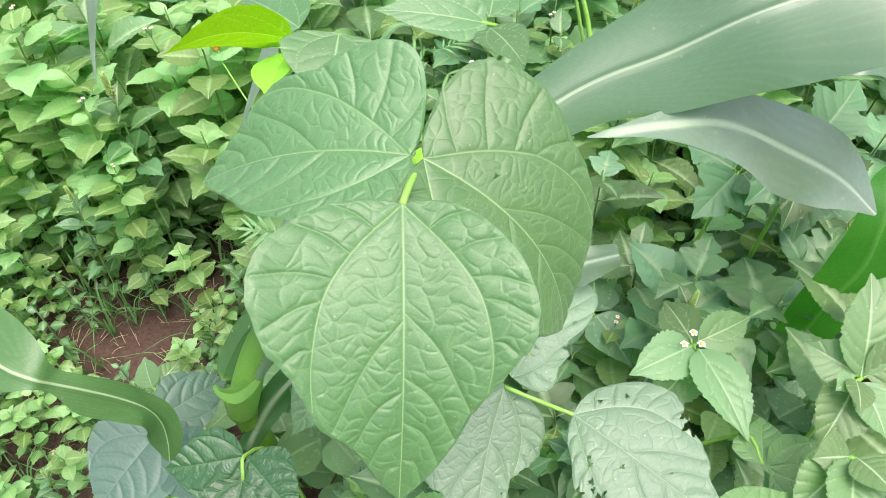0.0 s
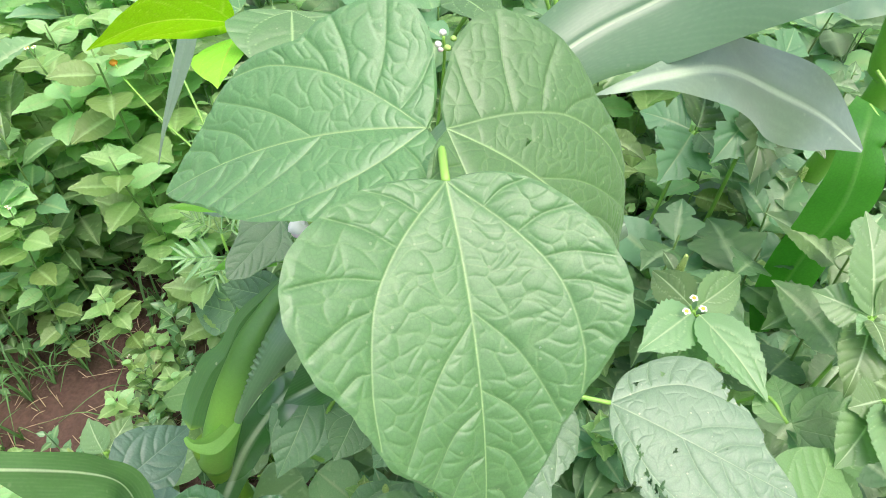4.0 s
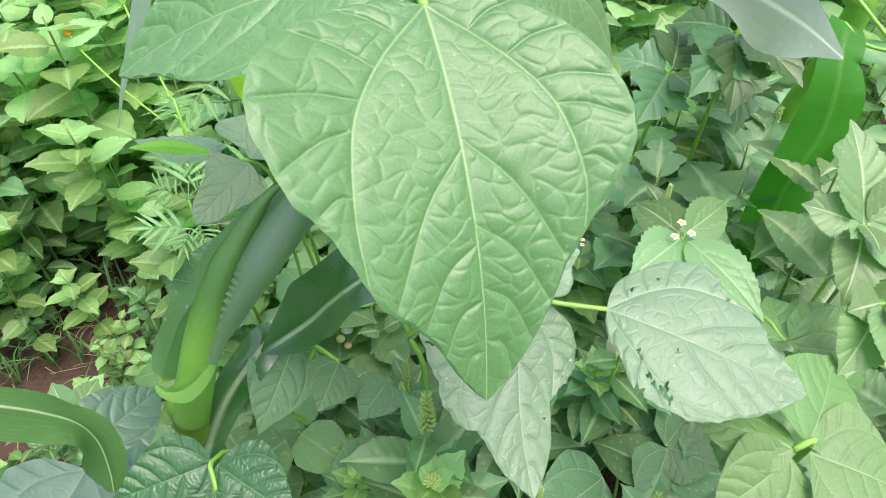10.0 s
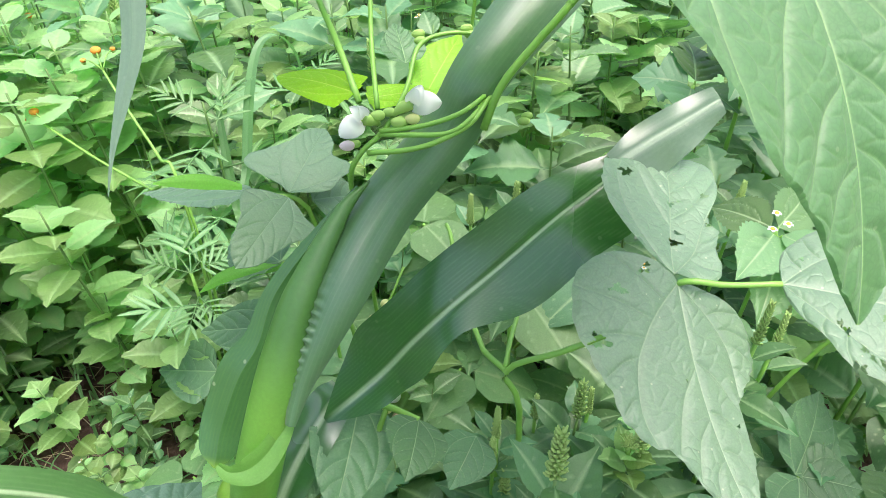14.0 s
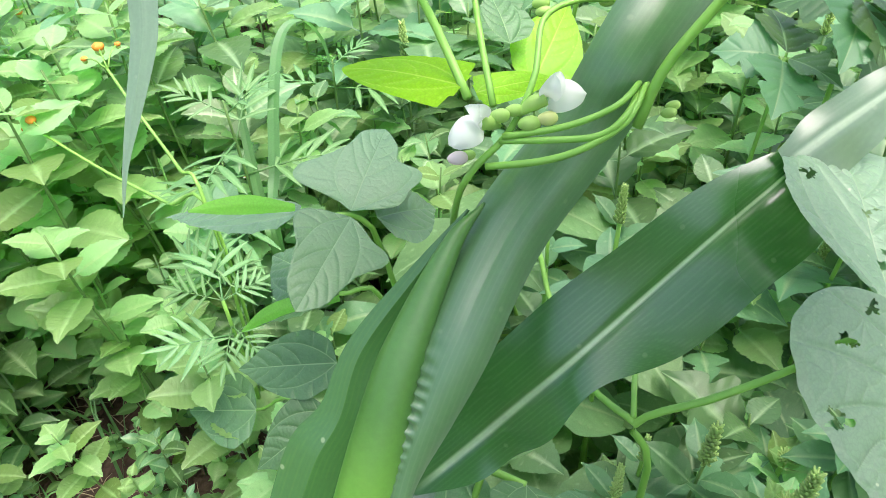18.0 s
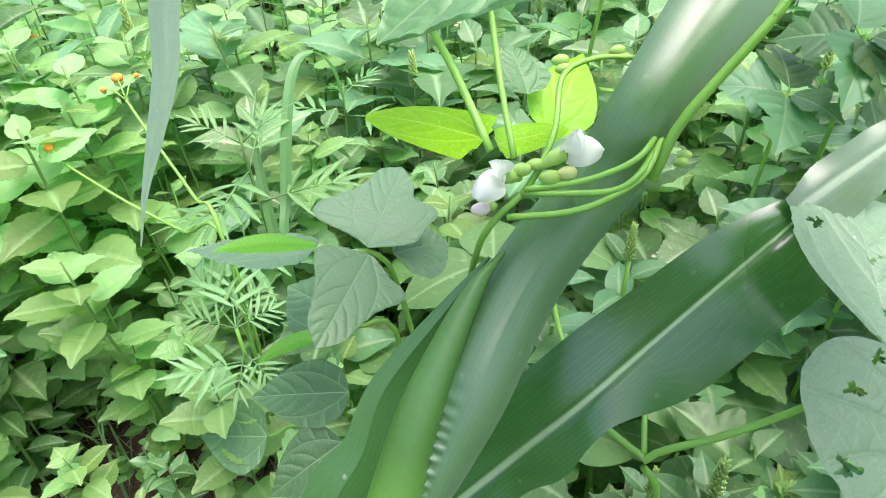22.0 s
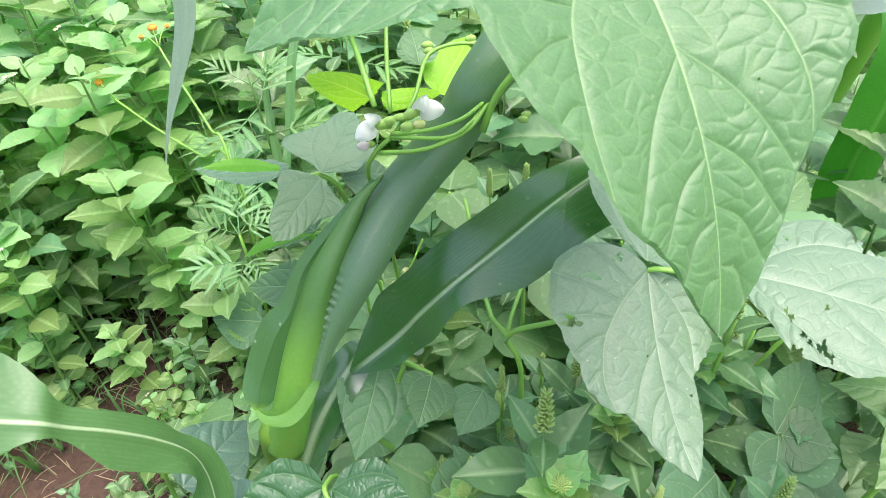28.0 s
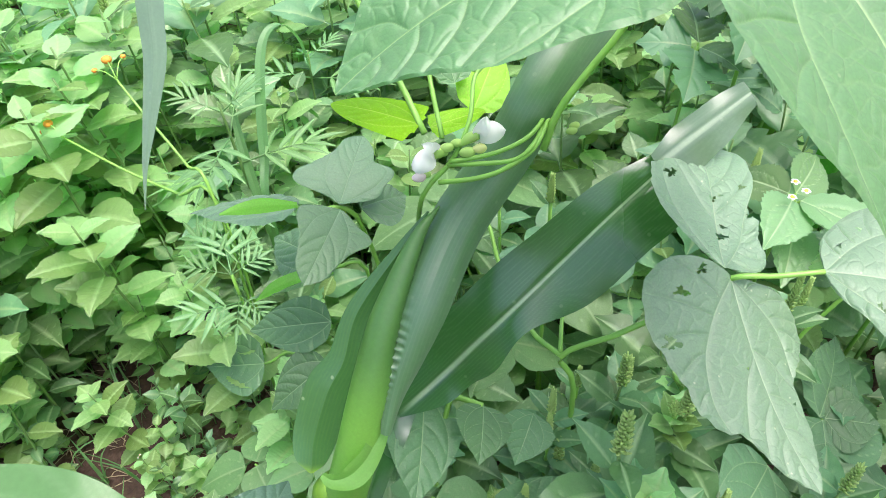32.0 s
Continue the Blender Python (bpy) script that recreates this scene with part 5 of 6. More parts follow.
leafy("leafy_weed_plant", "light green toothed weed with tiny white and yellow flowers", "leafy weed", (0.22, 0.37, 0.0), (0.2229, 0.3293, 0.4754), [
    ((0.2207, 0.3287, 0.4743), (0.1602, 0.2990, 0.4752), (-0.2, -0.45, 0.85), 0.042), ((0.2271, 0.3256, 0.4733), (0.2503, 0.2440, 0.4634), (0.2, -0.5, 0.85), 0.048),
    ((0.2263, 0.3312, 0.4777), (0.2808, 0.3596, 0.4744), (0.2, -0.5, 0.85), 0.036), ((0.2207, 0.3333, 0.4782), (0.2103, 0.3841, 0.4653), (-0.2, -0.5, 0.85), 0.036), ((0.2322, 0.3299, 0.4515), (0.1829, 0.2875, 0.4311), (0.0, -0.5, 0.85), 0.042)],
    WEED_PALE, three_veins, (12, 0.14), group="leafy weed patch", heads=((0.2173, 0.3297, 0.4943), (0.2099, 0.3229, 0.4869), (0.2248, 0.3231, 0.4865)))
leafy("toothed_weed_plant", "pale green weed with finely toothed soft leaves", "toothed weed", (0.34, 0.30, 0.0), (0.3234, 0.2672, 0.5262), [
    ((0.3233, 0.2689, 0.5276), (0.3362, 0.3344, 0.5721), (0.0, -0.6, 0.8), 0.046), ((0.3207, 0.2695, 0.5275), (0.2888, 0.2969, 0.5297), (-0.2, -0.5, 0.85), 0.036),
    ((0.3267, 0.2681, 0.5277), (0.3779, 0.2883, 0.5433), (0.3, -0.5, 0.85), 0.042), ((0.3143, 0.2607, 0.5319), (0.2819, 0.2199, 0.5035), (-0.1, -0.5, 0.85), 0.040),
    ((0.3177, 0.2599, 0.5320), (0.3292, 0.2217, 0.5160), (0.2, -0.5, 0.85), 0.036), ((0.3090, 0.2570, 0.5408), (0.3005, 0.2299, 0.5427), (0.1, -0.3, 0.95), 0.022), ((0.3066, 0.2582, 0.5413), (0.2897, 0.2482, 0.5422), (0, -0.3, 0.95), 0.016)],
    WEED_PALE, pinnate_veins, (17, 0.12), group="toothed weed patch")
leafy("toothed_weed_plant", "pale green weed with finely toothed soft leaves", "toothed weed", (0.36, 0.22, 0.0), (0.2954, 0.2057, 0.5213), [
    ((0.2934, 0.2062, 0.5212), (0.2637, 0.2032, 0.5251), (-0.2, -0.4, 0.9), 0.034), ((0.2956, 0.2031, 0.5192), (0.2730, 0.1469, 0.5067), (0.1, -0.5, 0.85), 0.046),
    ((0.2985, 0.2050, 0.5214), (0.3119, 0.1755, 0.5264), (0.3, -0.4, 0.85), 0.042), ((0.2915, 0.2035, 0.5185), (0.2493, 0.1740, 0.4973), (-0.1, -0.5, 0.85), 0.042)],
    WEED_PALE, pinnate_veins, (17, 0.12), group="toothed weed patch")
leafy("lobed_weed_plant", "dark green weed with large three-lobed leaves", "lobed weed", (0.36, 0.56, 0.0), (0.3821, 0.5407, 0.5200), [
    ((0.3758, 0.5392, 0.5173), (0.3070, 0.4870, 0.4893), (0.0, -0.6, 0.8), 0.062), ((0.3780, 0.5380, 0.5165), (0.3420, 0.4640, 0.4760), (0.1, -0.6, 0.8), 0.054), ((0.3871, 0.5372, 0.5181), (0.4125, 0.4629, 0.5000), (0.2, -0.6, 0.8), 0.060),
    ((0.3852, 0.5608, 0.5112), (0.3512, 0.6115, 0.4936), (-0.1, -0.5, 0.85), 0.055), ((0.3976, 0.5622, 0.5152), (0.4587, 0.6320, 0.5357), (0.1, -0.5, 0.85), 0.06), ((0.3993, 0.5572, 0.4845), (0.3772, 0.4858, 0.4313), (0.1, -0.6, 0.8), 0.055)],
    WEED_DARK, lambda L, W: pinnate_veins(L, W, 5, 0.24), (14, 0.16), outline_lobed, rad=0.003)
leafy("lobed_weed_plant", "green weed with pointed lobed leaves", "lobed weed", (0.22, 0.52, 0.0), (0.3278, 0.5577, 0.4687), [
    ((0.3244, 0.5567, 0.4670), (0.2682, 0.5044, 0.4493), (-0.1, -0.6, 0.8), 0.058), ((0.3229, 0.5608, 0.4702), (0.2813, 0.6006, 0.4683), (-0.1, -0.5, 0.85), 0.050),
    ((0.3316, 0.5605, 0.4719), (0.3682, 0.6250, 0.4823), (0.1, -0.5, 0.85), 0.052), ((0.3316, 0.5558, 0.4679), (0.3476, 0.5069, 0.4562), (0.2, -0.5, 0.85), 0.045)],
    WEED_DARK, lambda L, W: pinnate_veins(L, W, 5, 0.24), (12, 0.16), outline_lobed, rad=0.0026)
leafy("seedling", "young weed with two pale bluish leaves over bare soil", "seedling", (-0.36, 0.40, 0.0), (-0.2756, 0.3222, 0.4088), [
    ((-0.2773, 0.3230, 0.4095), (-0.2891, 0.3505, 0.4195), (-0.2, -0.5, 0.85), 0.026), ((-0.2729, 0.3238, 0.4102), (-0.2590, 0.3532, 0.4087), (0.2, -0.5, 0.85), 0.022)],
    WEED_PALE, pinnate_veins, (10, 0.04))

# ---- weeds ----
def stalked(outline, p=0.12):
    return lambda v: np.where(v < p, 0.05, outline(np.clip((v - p) / (1 - p), 0, 1)))


def weed_leaf(name, material, L, W, outline, veins, serr, res=(19, 25), seed=1, **kw):
    kw = dict(dict(sag=0.07, fold=0.14, quilt=0.042, back=0.0), **kw)
    v, f, ve = leaf_shape(L, W, stalked(outline), res[0], res[1], veins, seed, serrate=serr, **kw)
    return mesh_from(name, v, f, material, ve)


def frond_mesh(name, L, material, seed):
    rng = np.random.default_rng(seed)
    pieces = []
    line = [(0, 0, 0), (0, L * 0.5, 0.05 * L), (0, L * 0.8, 0.03 * L)]
    tv, tf = tube(line, 0.0009, 0.0005, 8, 5)
    pieces.append((tv, tf))
    for k in range(4):
        y = L * (0.30 + 0.155 * k)
        for s in (-1, 1):
            l = L * (0.60 - 0.30 * abs(k / 3 - 0.35)) * rng.uniform(0.9, 1.1)
            v, f, ve = leaf_shape(l, l * 0.115, outline_lance, 5, 34, [(np.array([(0, 0), (0, l)]), 0.8, 0.02)], k, sag=0.05, fold=0.2, back=0, quilt=0, serrate=(11, 0.34))
            m = Matrix.Translation((0, y, 0.045 * L)) @ Euler((radians(rng.uniform(-14, 10)), 0, radians(-s * (rng.uniform(54, 66) - 9 * k))), "XYZ").to_matrix().to_4x4()
            mm = np.array(m)
            pieces.append((v @ mm[:3, :3].T + mm[:3, 3], f, ve))
    l = L * 0.48
    v, f, ve = leaf_shape(l, l * 0.12, outline_lance, 5, 34, [(np.array([(0, 0), (0, l)]), 0.8, 0.02)], 9, sag=0.05, fold=0.2, back=0, quilt=0, serrate=(11, 0.34))
    pieces.append((v + np.array((0, L * 0.78, 0.03 * L)), f, ve))
    return joined(name, pieces, material)


LEAVES = {
    "soft": [weed_leaf("leaf", WEED, 0.054, 0.038, outline_round, three_veins(0.054, 0.038), (11, 0.12), seed=1, res=(11, 45), fold=0.05, sag=0.05), weed_leaf("leaf", WEED, 0.054, 0.035, outline_round, three_veins(0.054, 0.035), (12, 0.12), seed=2, res=(11, 49), fold=0.10, sag=0.03, tipdrop=0.05)],
    "pale": [weed_leaf("leaf", WEED_PALE, 0.060, 0.040, outline_ovate, pinnate_veins(0.06, 0.04), (17, 0.13), seed=3, res=(11, 52)), weed_leaf("leaf", WEED_PALE, 0.060, 0.036, outline_ovate, pinnate_veins(0.06, 0.036), (16, 0.13), seed=4, res=(11, 52), fold=0.22)],
    "broad": [weed_leaf("leaf", WEED_DARK, 0.074, 0.047, outline_ovate, pinnate_veins(0.074, 0.047, 5, 0.26), (14, 0.08), seed=5, res=(11, 43)), weed_leaf("leaf", WEED_DARK, 0.080, 0.056, outline_lobed, pinnate_veins(0.080, 0.056, 5, 0.26), (14, 0.08), seed=6, res=(11, 43), tipdrop=0.05)],
    "smooth": [weed_leaf("leaf", WEED_DARK, 0.050, 0.026, outline_ovate, pinnate_veins(0.05, 0.026, 7, 0.18), (0, 0), res=(11, 29), seed=7, sag=0.04, fold=0.16, wave=0.02), weed_leaf("leaf", WEED_DARK, 0.050, 0.024, outline_ovate, pinnate_veins(0.05, 0.024, 7, 0.18), (0, 0), res=(11, 29), seed=8, sag=0.06, fold=0.25)],
    "frond": [frond_mesh("leaf", 0.066, MARIGOLD, 1), frond_mesh("leaf", 0.066, MARIGOLD, 2)],
}


def daisy(parent, at, size, core, rays):
    d = ball("flower_head", at, size, size, size * 0.8, core, parent)
    if rays:
        pm = DAISY_RAY
        for k in range(5):
            part("ray_petal", pm, d, "", Euler((radians(-8), 0, radians(72 * k)), "XYZ").to_matrix().to_4x4() @ Matrix.Translation((0, size * 0.7, 0)))
    return d


DAISY_RAY = petal_mesh("ray_petal", 0.0022, 0.0018, 0.05, PETAL)


def weed(kind, label, category, height, nodes, seed, top=1.0, split=True, flower="", stem=STEM_DARK, opposite=True, droop=5, spike=0):
    """An upright weed: a stem, leaves in pairs or a spiral, small at the tip and at the foot."""
    rng = np.random.default_rng(seed)
    w = thing(category.replace(" ", "_") + "_plant" if "plant" not in category else category.replace(" ", "_"), label, category, category + " patch")
    lean = rng.uniform(-0.06, 0.06, 2)
    line = [(0, 0, -0.01), (lean[0] * 0.3, lean[1] * 0.3, height * 0.4), (lean[0] * 0.8, lean[1] * 0.8, height * 0.8), (lean[0], lean[1], height)]
    track = smooth_line(line, 40)
    part("stem", stem_mesh("stem", line, 0.0024, 0.0011, stem, 10, 6), w)
    for i in range(nodes):
        f = (i + 0.6) / nodes
        p = track[int(39 * (0.12 + 0.88 * f))]
        size = (0.55 + 0.75 * math.sin(math.pi * min(1, 0.15 + 0.62 * f))) * (1.0 if f < 0.8 else 1.0 - 2.4 * (f - 0.8)) * top
        for s in ((0, 180) if opposite else (0,)):
            az = s + (90 * i if opposite else 137 * i) + rng.uniform(-22, 22)
            pitch = 60 * max(0, f - 0.62) + droop * (1 - f) + rng.uniform(-16, 16)
            m = Matrix.Translation(p) @ Euler((radians(pitch), radians(rng.uniform(-14, 14)), radians(az)), "XYZ").to_matrix().to_4x4() @ Matrix.Scale(size * rng.uniform(0.85, 1.15), 4)
            me = LEAVES[kind][int(rng.integers(0, 2))]
            part("leaf", me, w, "", m)
    tip = Vector(track[-1])
    if flower:
        for k in range(3):
            a = Vector((rng.uniform(-0.012, 0.012), rng.uniform(-0.012, 0.012), rng.uniform(0.004, 0.016)))
            part("flower_stalk", stem_mesh("flower_stalk", [tip, tip + a * 0.5, tip + a], 0.0006, 0.0005, stem, 4, 5), w)
            daisy(w, tip + a, 0.0013 if flower == "daisy" else 0.0042, YELLOW if flower == "daisy" else ORANGE, flower == "daisy" and k < 2)
    if spike:
        sp = []
        for k in range(70):
            z = k / 70 * spike
            a = k * 2.4
            r = 0.0045 * (1 - 0.5 * k / 70)
            v, f = tube([(0, 0, z), (r * math.cos(a), r * math.sin(a), z + 0.002), (1.5 * r * math.cos(a), 1.5 * r * math.sin(a), z + 0.005)], 0.0018, 0.0006, 3, 4)
            sp.append((v + np.array(tip), f))
        part("seed_spike", joined("seed_spike", sp, SPIKE, False), w, "knobbly pale green seed spike")
    return w


def placed(ob, x, y, rot, s, lean=0.0):
    return copy_thing(ob, pose(x, y, 0, lean, 0, rot) @ Matrix.Scale(s, 4))


KINDS = {}
for near in (True,):
    KINDS[near] = {
        "soft": [weed("soft", "light green leafy weed with toothed opposite leaves", "leafy weed", 0.45, 9, 31 + i, 1.0, near, "daisy" if i == 1 else "") for i in range(3)],
        "pale": [weed("pale", "pale green weed with finely toothed leaves", "toothed weed", 0.48, 7, 41 + i, 1.05, near) for i in range(2)],
        "broad": [weed("broad", "dark green weed with broad pointed leaves", "broad-leaved weed", 0.48, 6, 51 + i, 0.95, near) for i in range(2)],
        "smooth": [weed("smooth", "dull green amaranth with smooth oval leaves", "amaranth plant", 0.42, 15, 61 + i, 1.0, near, opposite=False, spike=0.04 if i == 1 else 0) for i in range(2)],
        "frond": [weed("frond", "green wild marigold with feathery toothed leaves", "marigold plant", 0.42, 7, 71 + i, 1.0, near, droop=6) for i in range(2)],
    }
HOME = [o for d in KINDS.values() for a in d.values() for o in a]
for i, o in enumerate(HOME):
    o.matrix_basis = pose(-0.62 + 0.11 * i, 0.93 + 0.05 * (i % 2), 0, 0, 0, 40 * i)

rng = random.Random(5)
spots = [(-0.62 + 0.11 * i, 0.93 + 0.05 * (i % 2)) for i in range(len(HOME))]
FAR = []


def clear(x, y):
    if math.hypot((x + 0.48) / 1.3, y - 0.595) < 0.10 or math.hypot(x + 0.39, y - 0.745) < 0.075:
        return False
    if y < 0.30 or (y < 0.42 and -0.33 < x < 0.12):
        return False
    return math.hypot(x + 0.196, y - 0.33) > 0.06


def near_enough(x, y, gap):
    return all((x - a) ** 2 + (y - b) ** 2 > gap * gap for a, b in spots)


for trial in range(16000):
    y = rng.uniform(0.3, 2.7)
    x = rng.uniform(-0.45 - 0.55 * y, 0.55 + 0.55 * y)
    gap = 0.054 if y < 1.15 and x < 0.1 else 0.066 if y < 1.3 else 0.078
    if not clear(x, y) or not near_enough(x, y, gap):
        continue
    spots.append((x, y))
    near = y < 1.15 and -0.72 < x < 0.66
    if x < -0.22:
        h = min(0.50, max(0.15, (y - 0.50) * 1.5))
        kind = rng.choices(("soft", "smooth", "frond", "pale"), (9, 1.0, 0.5 if y > 0.9 else 0, 1.2) if y > 0.72 else (4, 3, 0, 0.6))[0]
    elif x < 0.12:
        h = min(0.46, 0.28 + 0.25 * (y - 0.4))
        kind = rng.choices(("soft", "smooth", "frond", "broad", "pale"), (4, 2, 0.5, 1.2, 2.5))[0]
    else:
        h = min(0.50, 0.36 + 0.2 * (y - 0.3))
        kind = rng.choices(("soft", "smooth", "broad", "pale"), (3, 2.5, 4, 1.5))[0]
    own = {"soft": 0.45, "pale": 0.48, "broad": 0.48, "smooth": 0.42, "frond": 0.42}[kind]
    s = h / own * rng.uniform(0.85, 1.1)
    if near:
        placed(rng.choice(KINDS[True][kind]), x, y, rng.uniform(0, 360), max(s, 0.55 if y > 0.9 or x > -0.2 else 0.38), rng.uniform(-6, 6))
    else:
        FAR.append((kind, x, y, max(s, 0.55), True))

# a lower layer of the same weeds between the taller ones
low_spots = []
for trial in range(5000):
    y = rng.uniform(0.45, 1.5)
    x = rng.uniform(-0.40 - 0.5 * y, 0.30 + 0.5 * y)
    if not clear(x, y) or any((x - a) ** 2 + (y - c) ** 2 < 0.052**2 for a, c in low_spots):
        continue
    low_spots.append((x, y))
    h = min(0.34, max(0.12, (y - 0.48) * 0.9)) if x < -0.2 else 0.26
    kind = rng.choices(("soft", "pale", "smooth"), (5, 2, 1) if y > 0.78 else (2, 0.5, 4))[0] if x < 0.1 else rng.choices(("soft", "broad", "smooth"), (3, 2, 2))[0]
    FAR.append((kind, x, y, max(0.55 if y > 0.9 or x > -0.2 else 0.36, h / 0.45), True))

# the field goes on round the place
for trial in range(3600):
    x, y = rng.uniform(-2.9, 2.9), rng.uniform(-2.2, 4.3)
    seen = 0.1 < y < 2.7 and -0.45 - 0.55 * y < x < 0.55 + 0.55 * y
    if seen or math.hypot(x + 0.05, y) < 0.5:
        continue
    FAR.append((rng.choice(("soft", "pale", "broad")), x, y, rng.uniform(0.7, 1.1), False))


def field(name, kinds, material, label, seed):
    """All the weeds of some kinds that are too many to count, as one mesh."""
    r = np.random.default_rng(seed)
    shapes = {"soft": (0.054, 0.038, 9), "pale": (0.056, 0.036, 8), "broad": (0.070, 0.046, 7), "smooth": (0.048, 0.025, 8), "frond": (0.05, 0.02, 9)}
    vs, qs, ves, k = [], [], [], 0
    for kind, x, y, s, fine in FAR:
        if kind not in kinds:
            continue
        L, W, nodes = shapes[kind]
        v, f, ve = leaf_shape(L, W, stalked(outline_round if kind == "soft" else outline_ovate), 5 if fine else 3, (19 if y < 1.3 else 9) if fine else 6, three_veins(L, W)[:3], 1, sag=0.06, fold=0.08, back=0, quilt=0.02, serrate=(9, 0.14) if y < 1.3 and fine else (0, 0))
        f = np.array(f)
        turn = r.uniform(0, 360)
        for i in range(nodes):
            fr = (i + 0.6) / nodes
            size = s * (0.55 + 0.75 * math.sin(math.pi * min(1, 0.15 + 0.62 * fr))) * (1.0 if fr < 0.8 else 1.0 - 2.4 * (fr - 0.8))
            for side in (0, 180):
                m = np.array(Matrix.Translation((x, y, s * 0.46 * (0.1 + 0.9 * fr))) @ Euler((radians(60 * max(0, fr - 0.62) + r.uniform(-16, 16)), radians(r.uniform(-14, 14)), radians(turn + side + 90 * i + r.uniform(-22, 22))), "XYZ").to_matrix().to_4x4() @ Matrix.Scale(size * r.uniform(0.85, 1.15), 4))
                vs.append(v @ m[:3, :3].T + m[:3, 3])
                qs.append(f + k)
                ves.append(ve)
                k += len(v)
        tv, tf = tube([(x, y, -0.01), (x, y, s * 0.25), (x, y, s * 0.46)], 0.0022, 0.001, 3, 4)
        vs.append(tv)
        qs.append(np.array([q for q in tf if len(q) == 4][:8]) + k)
        ves.append(np.full(len(tv), 0.6))
        k += len(tv)
    tagged(new(name, mesh_fast(name, np.vstack(vs), np.vstack(qs), material, np.concatenate(ves))), label, "weeds", kind="stuff")


field("light_weeds", ("soft", "frond"), FIELD_WEED, "dense light green weeds filling the field", 3)
field("pale_weeds", ("pale",), FIELD_WEED_PALE, "pale green toothed weeds filling the field", 4)
field("dark_weeds", ("broad", "smooth"), FIELD_WEED_DARK, "darker green broad-leaved weeds filling the field", 5)

# wild marigolds beside the maize
placed(KINDS[True]["frond"][0], -0.13, 0.76, 70, 1.12)


def marigold(foot, heart, fronds):
    p = thing("marigold_plant", "green wild marigold with long saw-toothed leaflets", "marigold plant", "marigold plant patch")
    h = Vector(heart)
    part("stem", stem_mesh("stem", [foot, tuple(Vector(foot).lerp(h, 0.5) + Vector((0.006, 0, 0))), heart], 0.003, 0.0016, STEM, 14, 7), p)
    for i, (drop, tip, n) in enumerate(fronds):
        m, length = between(h - Vector((0, 0, drop)), tip, n)
        part("leaf", LEAVES["frond"][i % 2], p, "", m @ Matrix.Scale(length / 0.080, 4))
    return p


marigold((-0.21, 0.60, 0.0), (-0.1958, 0.5841, 0.3750), [(0.0, (-0.1866, 0.6614, 0.3939), (0.0, -0.75, 0.65)), (0.0, (-0.2396, 0.6234, 0.3757), (-0.3, -0.5, 0.8)), (0.0, (-0.1510, 0.5994, 0.3726), (0.3, -0.5, 0.8)), (0.03, (-0.2154, 0.5270, 0.3427), (0.0, -0.55, 0.83)), (0.04, (-0.2650, 0.5772, 0.3529), (-0.2, -0.5, 0.85)), (0.0, (-0.2189, 0.6671, 0.3861), (-0.2, -0.7, 0.7)), (0.03, (-0.1781, 0.5379, 0.3400), (0.2, -0.5, 0.85)), (0.0, (-0.1618, 0.6347, 0.3755), (0.2, -0.7, 0.7))])

# low plants under the bean leaves
for x, y, h, kind, rot in ((-0.02, 0.195, 0.445, "smooth", 20), (0.09, 0.24, 0.40, "smooth", 100), (0.05, 0.33, 0.38, "smooth", 200), (0.16, 0.28, 0.36, "smooth", 310), (0.0, 0.27, 0.33, "smooth", 60), (-0.07, 0.25, 0.30, "broad", 150), (0.12, 0.18, 0.36, "smooth", 250), (-0.08, 0.36, 0.3, "broad", 30),
                           (0.50, 0.19, 0.30, "broad", 40), (0.44, 0.17, 0.30, "broad", 130), (0.55, 0.25, 0.30, "broad", 220), (0.33, 0.27, 0.52, "pale", 30), (0.40, 0.33, 0.50, "pale", 120), (0.31, 0.20, 0.44, "pale", 200), (0.42, 0.22, 0.45, "pale", 300), (-0.36, 0.33, 0.15, "soft", 0), (-0.25, 0.45, 0.18, "soft", 70), (-0.32, 0.25, 0.22, "pale", 40), (-0.45, 0.35, 0.2, "soft", 20), (-0.4, 0.2, 0.25, "soft", 120), (0.22, 0.22, 0.34, "broad", 20), (0.3, 0.12, 0.36, "broad", 60), (-0.15, 0.2, 0.25, "broad", 90), (0.05, 0.1, 0.3, "broad", 140), (0.33, 0.40, 0.44, "broad", 10), (0.26, 0.44, 0.46, "broad", 220)):
    own = {"soft": 0.45, "pale": 0.48, "broad": 0.48, "smooth": 0.42, "frond": 0.42}[kind]
    placed(KINDS[True][kind][1], x, y, rot, h / own)


